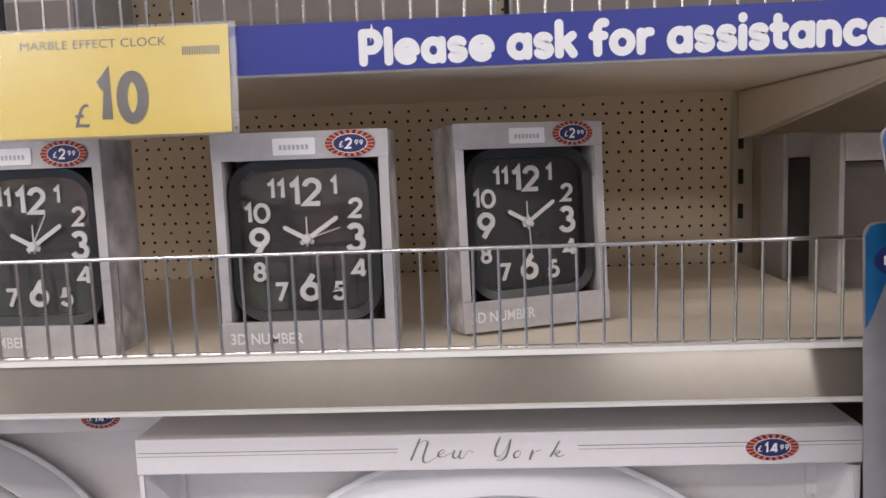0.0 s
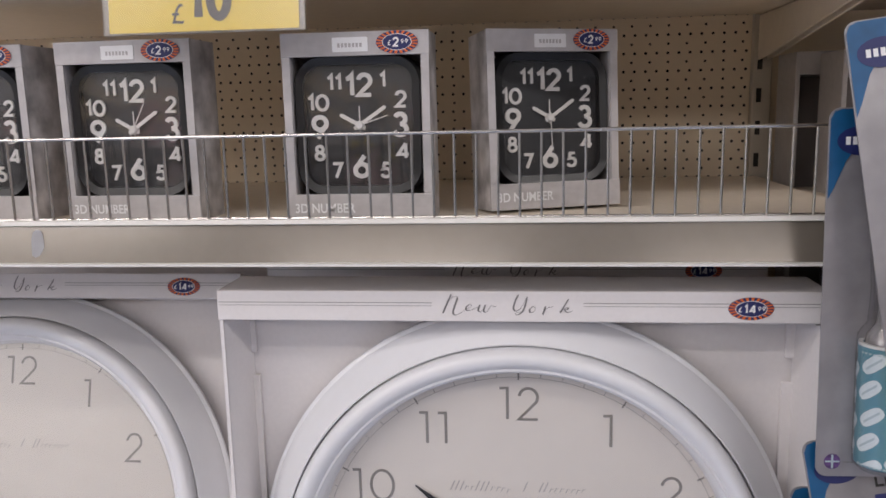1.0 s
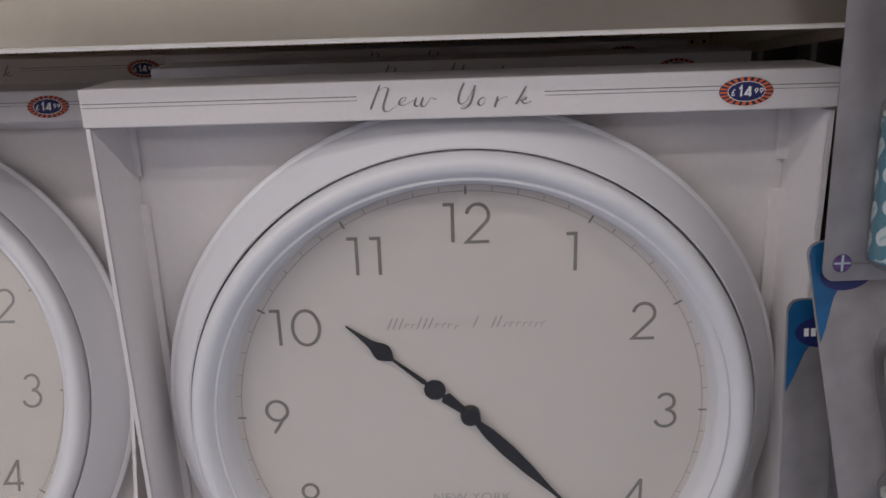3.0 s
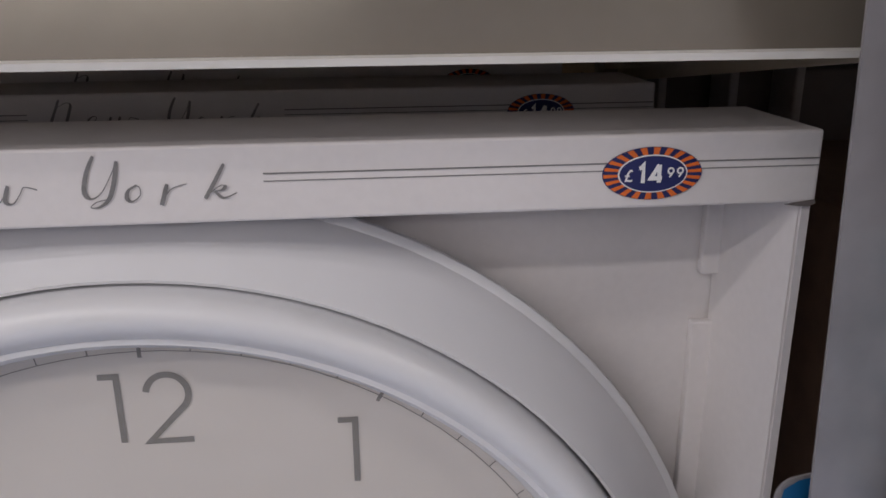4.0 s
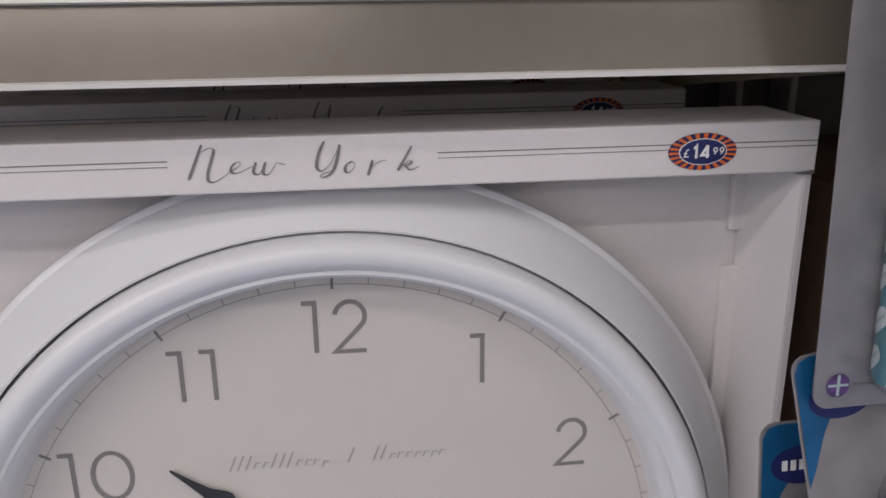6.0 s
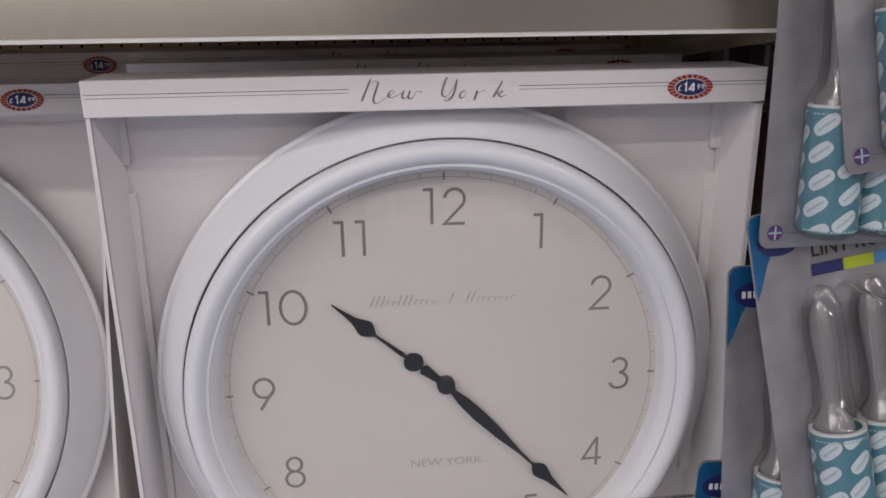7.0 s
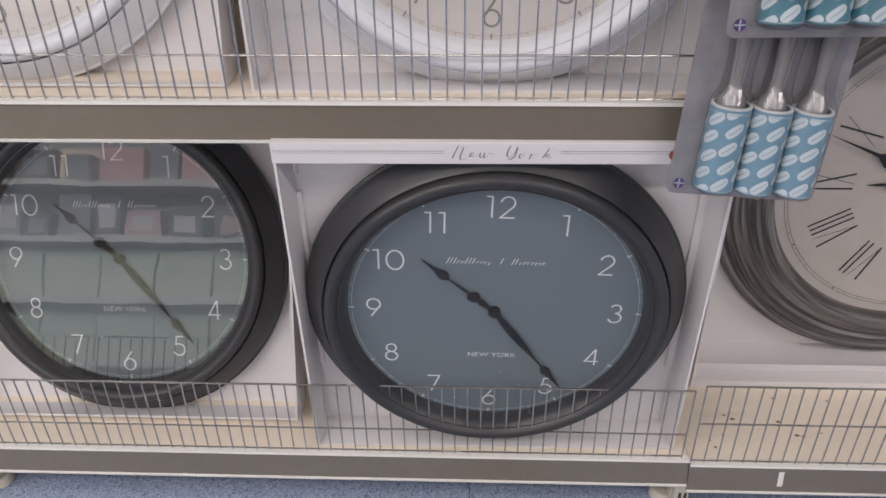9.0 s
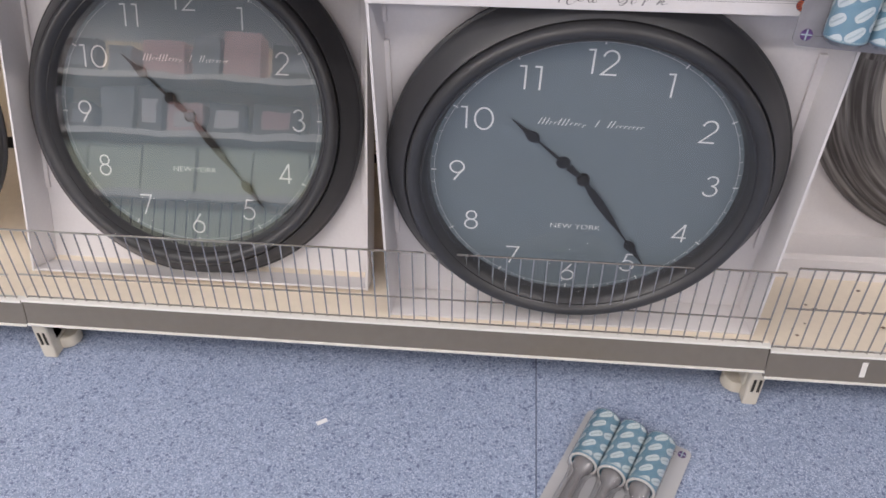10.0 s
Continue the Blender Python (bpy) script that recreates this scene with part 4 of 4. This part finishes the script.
part("hour_hand", plate(hand_shape([(-0.02, 0.002), (0.03, 0.003), (0.06, 0.003)] + bulb(0.078, 0.012) + [(0.095, 0.003), (0.12, 0.0)]), 0.007, 0.001), M["hand_black"], rom, at=pose(0, 0, 0, 0, 268, 0))
part("minute_hand", plate(hand_shape([(-0.02, 0.002), (0.03, 0.003), (0.055, 0.004), (0.075, 0.014), (0.09, 0.010), (0.105, 0.014), (0.125, 0.003), (0.165, 0.0016), (0.216, 0.0)]), 0.004, 0.001), M["hand_black"], rom, at=pose(0, 0, 0, 0, 293, 0))
part("boss", lathe([(0, 0.001), (0.012, 0.002), (0.014, 0.011)], 24), M["hand_black"], rom, smooth=True)
rb = thing("roman_clock_box", "white card box holding the roman numeral clock", "clock box", pose(0.736, 0.762, 0.136))
part("back_wall", box(-0.355, 0.355, 0.108, 0.112, 0, 0.75), M["card"], rb)
part("bottom_wall", box(-0.355, 0.355, 0.0, 0.108, 0.0, 0.016, 0.001), M["card"], rb)
for s in (-1, 1):
    part("side_wall", box(*sorted((s * 0.355, s * 0.359)), 0.0, 0.112, 0, 0.75), M["card"], rb)
part("bottom_fold", box(-0.3545, 0.3545, 0.03, 0.034, 0.0165, 0.030, 0.001), M["card"], rb)


# ---- lint roller packs ----
ROLL_R, ROLL_L = 0.0222, 0.100


def pill_print(r):
    """Slanted pale pills wrapped on the front of a roll, base at z=0."""
    bm = bmesh.new()
    step_u, step_v = 0.0238, 0.0212
    for i in range(-2, 3):
        for j in range(-1, 6):
            cu, cv = i * step_u + (0.003 if j % 2 else 0), 0.012 + j * step_v + (step_v / 2 if i % 2 else 0)
            vs = []
            for k in range(14):
                a = 2 * math.pi * k / 14
                ca, sa = math.cos(a), math.sin(a)
                pu, pv = 0.0112 * math.copysign(abs(ca) ** 0.75, ca), 0.0056 * math.copysign(abs(sa) ** 0.7, sa)
                u, v = pu * 0.78 - pv * 0.62, pu * 0.62 + pv * 0.78
                v = min(max(cv + v, 0.0035), ROLL_L - 0.0045)
                th = (cu + u) / r
                vs.append((r * math.sin(th), -r * math.cos(th), v))
            if max(p[2] for p in vs) - min(p[2] for p in vs) > 0.003:
                ring = [bm.verts.new(p) for p in vs]
                mid = bm.verts.new((r * math.sin(cu / r), -r * math.cos(cu / r), sum(p[2] for p in vs) / 14))
                half = []
                for k in range(14):
                    th = math.atan2(vs[k][0], -vs[k][1])
                    th = (th + cu / r) / 2
                    half.append(bm.verts.new((r * math.sin(th), -r * math.cos(th), (vs[k][2] + mid.co.z) / 2)))
                for k in range(14):
                    bm.faces.new((mid, half[k], half[(k + 1) % 14]))
                    bm.faces.new((half[k], ring[k], ring[(k + 1) % 14], half[(k + 1) % 14]))
    return bm


def pill_bars(r):
    """A short teal bar across each pale pill."""
    bm = bmesh.new()
    for i in range(-2, 3):
        for j in range(0, 4):
            cu, cv = i * 0.0238 + (0.003 if j % 2 else 0), 0.012 + j * 0.0212 + (0.0106 if i % 2 else 0)
            prev = None
            for k in range(5):
                u = -0.0064 + 0.0032 * k
                th = (cu + u) / r
                pair = [bm.verts.new((r * math.sin(th), -r * math.cos(th), cv + u * 0.8 + h)) for h in (-0.0011, 0.0011)]
                if prev:
                    bm.faces.new((prev[0], pair[0], pair[1], prev[1]))
                prev = pair
    for z in (0.0028, ROLL_L - 0.0068):
        for k in range(-9, 10):
            a0, a1 = k * 0.155, k * 0.155 + 0.10
            bm.faces.new([bm.verts.new((r * math.sin(a), -r * math.cos(a), z + h)) for a, h in ((a0, 0), (a1, 0), (a1, 0.0014), (a0, 0.0014))])
    return bm


def turned(profile, n=20):
    """Turn (radius, z) pairs round the z axis."""
    bm = lathe([(r, z) for r, z in profile], n)
    bmesh.ops.rotate(bm, verts=bm.verts, cent=(0, 0, 0), matrix=Matrix.Rotation(radians(90), 3, "X"))
    return bm


def lint_pack(label, m, wrap="teal", card="pack_card"):
    """Pack of three lint rollers; origin at the card's lower left corner, card in x-z facing -y."""
    p = thing("lint_roller_pack", label, "lint roller pack", m, "lint roller packs")
    W, H = 0.172, 0.302
    part("card", plate(round_rect(0, W, 0, H, 0.009), 0.0, 0.0012), M[card], p, "silvery printed card")
    part("corner_swoosh", plate([(0.001, H - 0.009), (0.004, H - 0.003), (0.010, H - 0.001), (0.046, H - 0.001), (0.030, H - 0.018), (0.014, H - 0.042), (0.006, H - 0.062), (0.001, H - 0.072)], -0.0007), M["pack_blue"], p, "bright blue corner print")
    part("logo_oval", plate(oval(0.0255, H - 0.026, 0.019, 0.0115), -0.0010), M["navy"], p, "navy oval badge")
    lg = bmesh.new()
    for k in range(5):
        x = 0.0130 + 0.0054 * k
        plate([(x, H - 0.029), (x + 0.0036, H - 0.029), (x + 0.0036, H - 0.0228), (x, H - 0.0228)], -0.0013, bm=lg)
    part("logo_bars", lg, M["white_ink"], p)
    part("lettering", words("LINT ROLLER", 0.0125, 0.102, -0.0010, H - 0.0375, width=0.098, weight=0.02), M["ink_black"], p)
    disc = part("size_badge", plate(oval(W - 0.0165, H - 0.052, 0.0095, 0.0095, 28), -0.0012), M["sky"], p, "round blue size badge")
    part("size_words", words("5m", 0.0070, W - 0.0165, -0.0016, H - 0.052, weight=0.02), M["white_ink"], disc)
    for k, c in enumerate(("navy", "lime", "sky")):
        x = 0.052 + 0.0285 * k
        part("colour_bar", plate([(x, H - 0.060), (x + 0.030, H - 0.060), (x + 0.030, H - 0.050), (x, H - 0.050)], -0.0010), M[c], p)
    bd = part("badge", plate(oval(0.013, 0.013, 0.0066, 0.0066, 24), -0.0006), M["purple"], p, "small round purple badge")
    cross = box(0.0122, 0.0138, -0.0009, -0.0007, 0.0072, 0.0188)
    box(0.0072, 0.0120, -0.0009, -0.0007, 0.0123, 0.0137, bm=cross)
    box(0.0140, 0.0188, -0.0009, -0.0007, 0.0123, 0.0137, bm=cross)
    part("badge_cross", cross, M["pill_bar"], bd)
    part("badge_line", box(0.0215, 0.040, -0.0008, -0.0006, 0.0122, 0.0130), M["print_grey"], p)
    for k in range(3):
        x = 0.047 + 0.0448 * k
        r = part("roll", turned([(0.0, 0.0), (ROLL_R - 0.004, 0.0), (ROLL_R - 0.001, 0.0008), (ROLL_R, 0.002), (ROLL_R, ROLL_L - 0.001), (ROLL_R - 0.0012, ROLL_L), (0.019, ROLL_L), (0.0185, ROLL_L - 0.006), (0.0, ROLL_L - 0.006)], 28), M[wrap], p, "teal wrapped sticky roll", True, pose(x, -0.016, 0.017))
        tagged(part("pill_print", pill_print(ROLL_R + 0.0005), M["pill"], r), kind="stuff")
        tagged(part("pill_shading", pill_bars(ROLL_R + 0.0009), M["pill_bar"], r), kind="stuff")
        part("paper_edge", turned([(ROLL_R + 0.0002, ROLL_L - 0.0018), (ROLL_R, ROLL_L + 0.0004), (0.0190, ROLL_L + 0.0004), (0.0188, ROLL_L - 0.004)], 28), M["core"], r, "white paper edge", True)
        h = part("handle", turned([(0.0, ROLL_L - 0.005), (0.0165, ROLL_L - 0.004), (0.0150, ROLL_L + 0.006), (0.0090, ROLL_L + 0.014), (0.0068, ROLL_L + 0.028), (0.0078, ROLL_L + 0.050), (0.0094, ROLL_L + 0.076), (0.0086, ROLL_L + 0.094), (0.005, ROLL_L + 0.104), (0, ROLL_L + 0.106)], 16), M["handle"], p, "grey clear plastic handle", True, pose(x, -0.012, 0.017))
        for side in (-1, 1):
            part("grip_ridge", rod((side * 0.0062, -0.0045, ROLL_L + 0.022), (side * 0.0074, -0.0062, ROLL_L + 0.092), 0.0014, 6, 0.0010), M["handle"], h, smooth=True)
        prof = [(0.0, -0.004), (0.018, -0.004), (0.0236, 0.001), (0.0238, ROLL_L - 0.002), (0.0230, ROLL_L + 0.006), (0.0165, ROLL_L + 0.016), (0.0150, ROLL_L + 0.040), (0.0165, ROLL_L + 0.075), (0.0150, ROLL_L + 0.104), (0.009, ROLL_L + 0.118), (0, ROLL_L + 0.121)]
        part("blister", turned(prof, 24), M["blister"], p, "clear blister", True, pose(x, -0.0155, 0.017))
    return p


PACK = "hanging silvery pack of three teal lint rollers with clear handles"
first = lint_pack(PACK, pose(0.298, 0.490, 1.241, -8, -7.5, 3))
for x, y, z, rx, ry, rz in ((0.257, 0.530, 1.173, -3, 0.0, 2), (0.291, 0.476, 0.906, -13, -7.5, 4), (0.2475, 0.513, 0.850, -9, 0.5, 3)):
    copy_thing(first, pose(x, y, z, rx, ry, rz))
# lowest pack: haze over the rolls is painted into a lighter wrap
lint_pack("hanging silvery pack of three teal lint rollers with blister haze in their colour", pose(0.217, 0.533, 0.658, -5, 4.0, 0), "teal_hazed")
strip = thing("clip_strip", "clear plastic hanging strip that carries the lint roller packs", "clip strip")
part("strip", box(0.322, 0.352, 0.546, 0.5475, 0.93, 1.588, 0.0004), M["blister"], strip)
for z in (1.55, 1.48, 1.19, 1.14, 0.95):
    part("hook", rod((0.337, 0.546, z), (0.337, 0.470, z + 0.004), 0.0015), M["wire"], strip)
# fallen pack: glare on card and rolls is painted with lighter colours
lint_pack("fallen pack of three teal lint rollers on the floor with glare in its colours", pose(0.2310, 0.4840, 0.004, 0, 0, 155) @ pose(0, 0, 0, -90, 0, 0), "teal_hazed", "pack_glare")
chip = thing("paper_scrap", "tiny white scrap of paper on the floor", "scrap", pose(-0.357, 0.494, 0.0008, 0, 0, 35))
part("scrap", box(-0.009, 0.009, -0.004, 0.004, 0, 0.0008, 0.0003), M["white_ink"], chip)

crumbs = bmesh.new()
rnd = random.Random(7)
for k in range(14):
    s, x, y = rnd.uniform(0.0012, 0.0035), rnd.uniform(0.36, 0.75), rnd.uniform(0.61, 0.74)
    bmesh.ops.create_icosphere(crumbs, subdivisions=1, radius=s, matrix=Matrix.Translation((x, y, 0.136 + s * 0.4)) @ Matrix.Diagonal((1.6, 1, 0.5, 1)))
tagged(part("shelf_crumbs", crumbs, M["brown"]), "brown crumbs of dirt on the cream bottom shelf", "crumbs", kind="stuff")


# ---- goods across the aisle, seen in the clock glass ----
def far_shelving(x0, x1, front):
    """Opposite run of shelving with packed goods, facing +y."""
    rnd = random.Random(11)
    g = thing("opposite_shelving", "cream shop shelving across the aisle", "shelving")
    part("back_board", box(x0, x1, front - 0.45, front - 0.43, 0.0, 1.62), M["back"], g)
    for z in (0.14, 0.55, 0.95, 1.32):
        part("shelf_board", box(x0, x1, front - 0.43, front, z - 0.03, z), M["deck"], g)
        part("far_strip", box(x0, x1, front + 0.001, front + 0.006, z - 0.04, z + 0.002), M["lip_edge"], g)
        x = x0 + 0.02
        while x < x1 - 0.3:
            w, h, d = rnd.uniform(0.14, 0.30), rnd.uniform(0.16, 0.30), rnd.uniform(0.1, 0.2)
            m_ = rnd.choice(("pink", "tin", "card", "card", "tin", "pink", "kraft"))
            if x < -1.2:
                m_ = "sage" if z < 0.7 else rnd.choice(("pink", "kraft", "tin"))
            if m_ == "sage":
                w, h, d = 0.36, 0.30, 0.26
            c = thing("goods_box", "packaged goods box on the shelving across the aisle", "goods box", pose(x + w / 2, front - 0.06 - d / 2, z), "goods across the aisle")
            part("box_body", box(-w / 2, w / 2, -d / 2, d / 2, 0, h, 0.004), M[m_], c)
            if m_ == "sage":
                part("rim", box(-w / 2 - 0.006, w / 2 + 0.006, -d / 2 - 0.006, d / 2 + 0.006, h - 0.012, h + 0.004, 0.002), M["sage"], c)
                x += w + 0.015
                continue
            part("front_panel", box(-w * 0.32, w * 0.32, d / 2 + 0.0005, d / 2 + 0.0015, h * 0.2, h * 0.75), M[rnd.choice(("card", "pink", "tin"))], c)
            x += w + rnd.uniform(0.01, 0.09)
    for x, z in ((-0.9, 1.32), (0.15, 0.95), (0.8, 1.32)):
        t = thing("yellow_ticket", "yellow price ticket on the shelving across the aisle", "price ticket", pose(x, front + 0.008, z - 0.03), "tickets across the aisle")
        part("paper", box(-0.06, 0.06, 0, 0.002, -0.04, 0.035), M["yellow"], t)


far_shelving(-3.6, 2.6, -3.1)
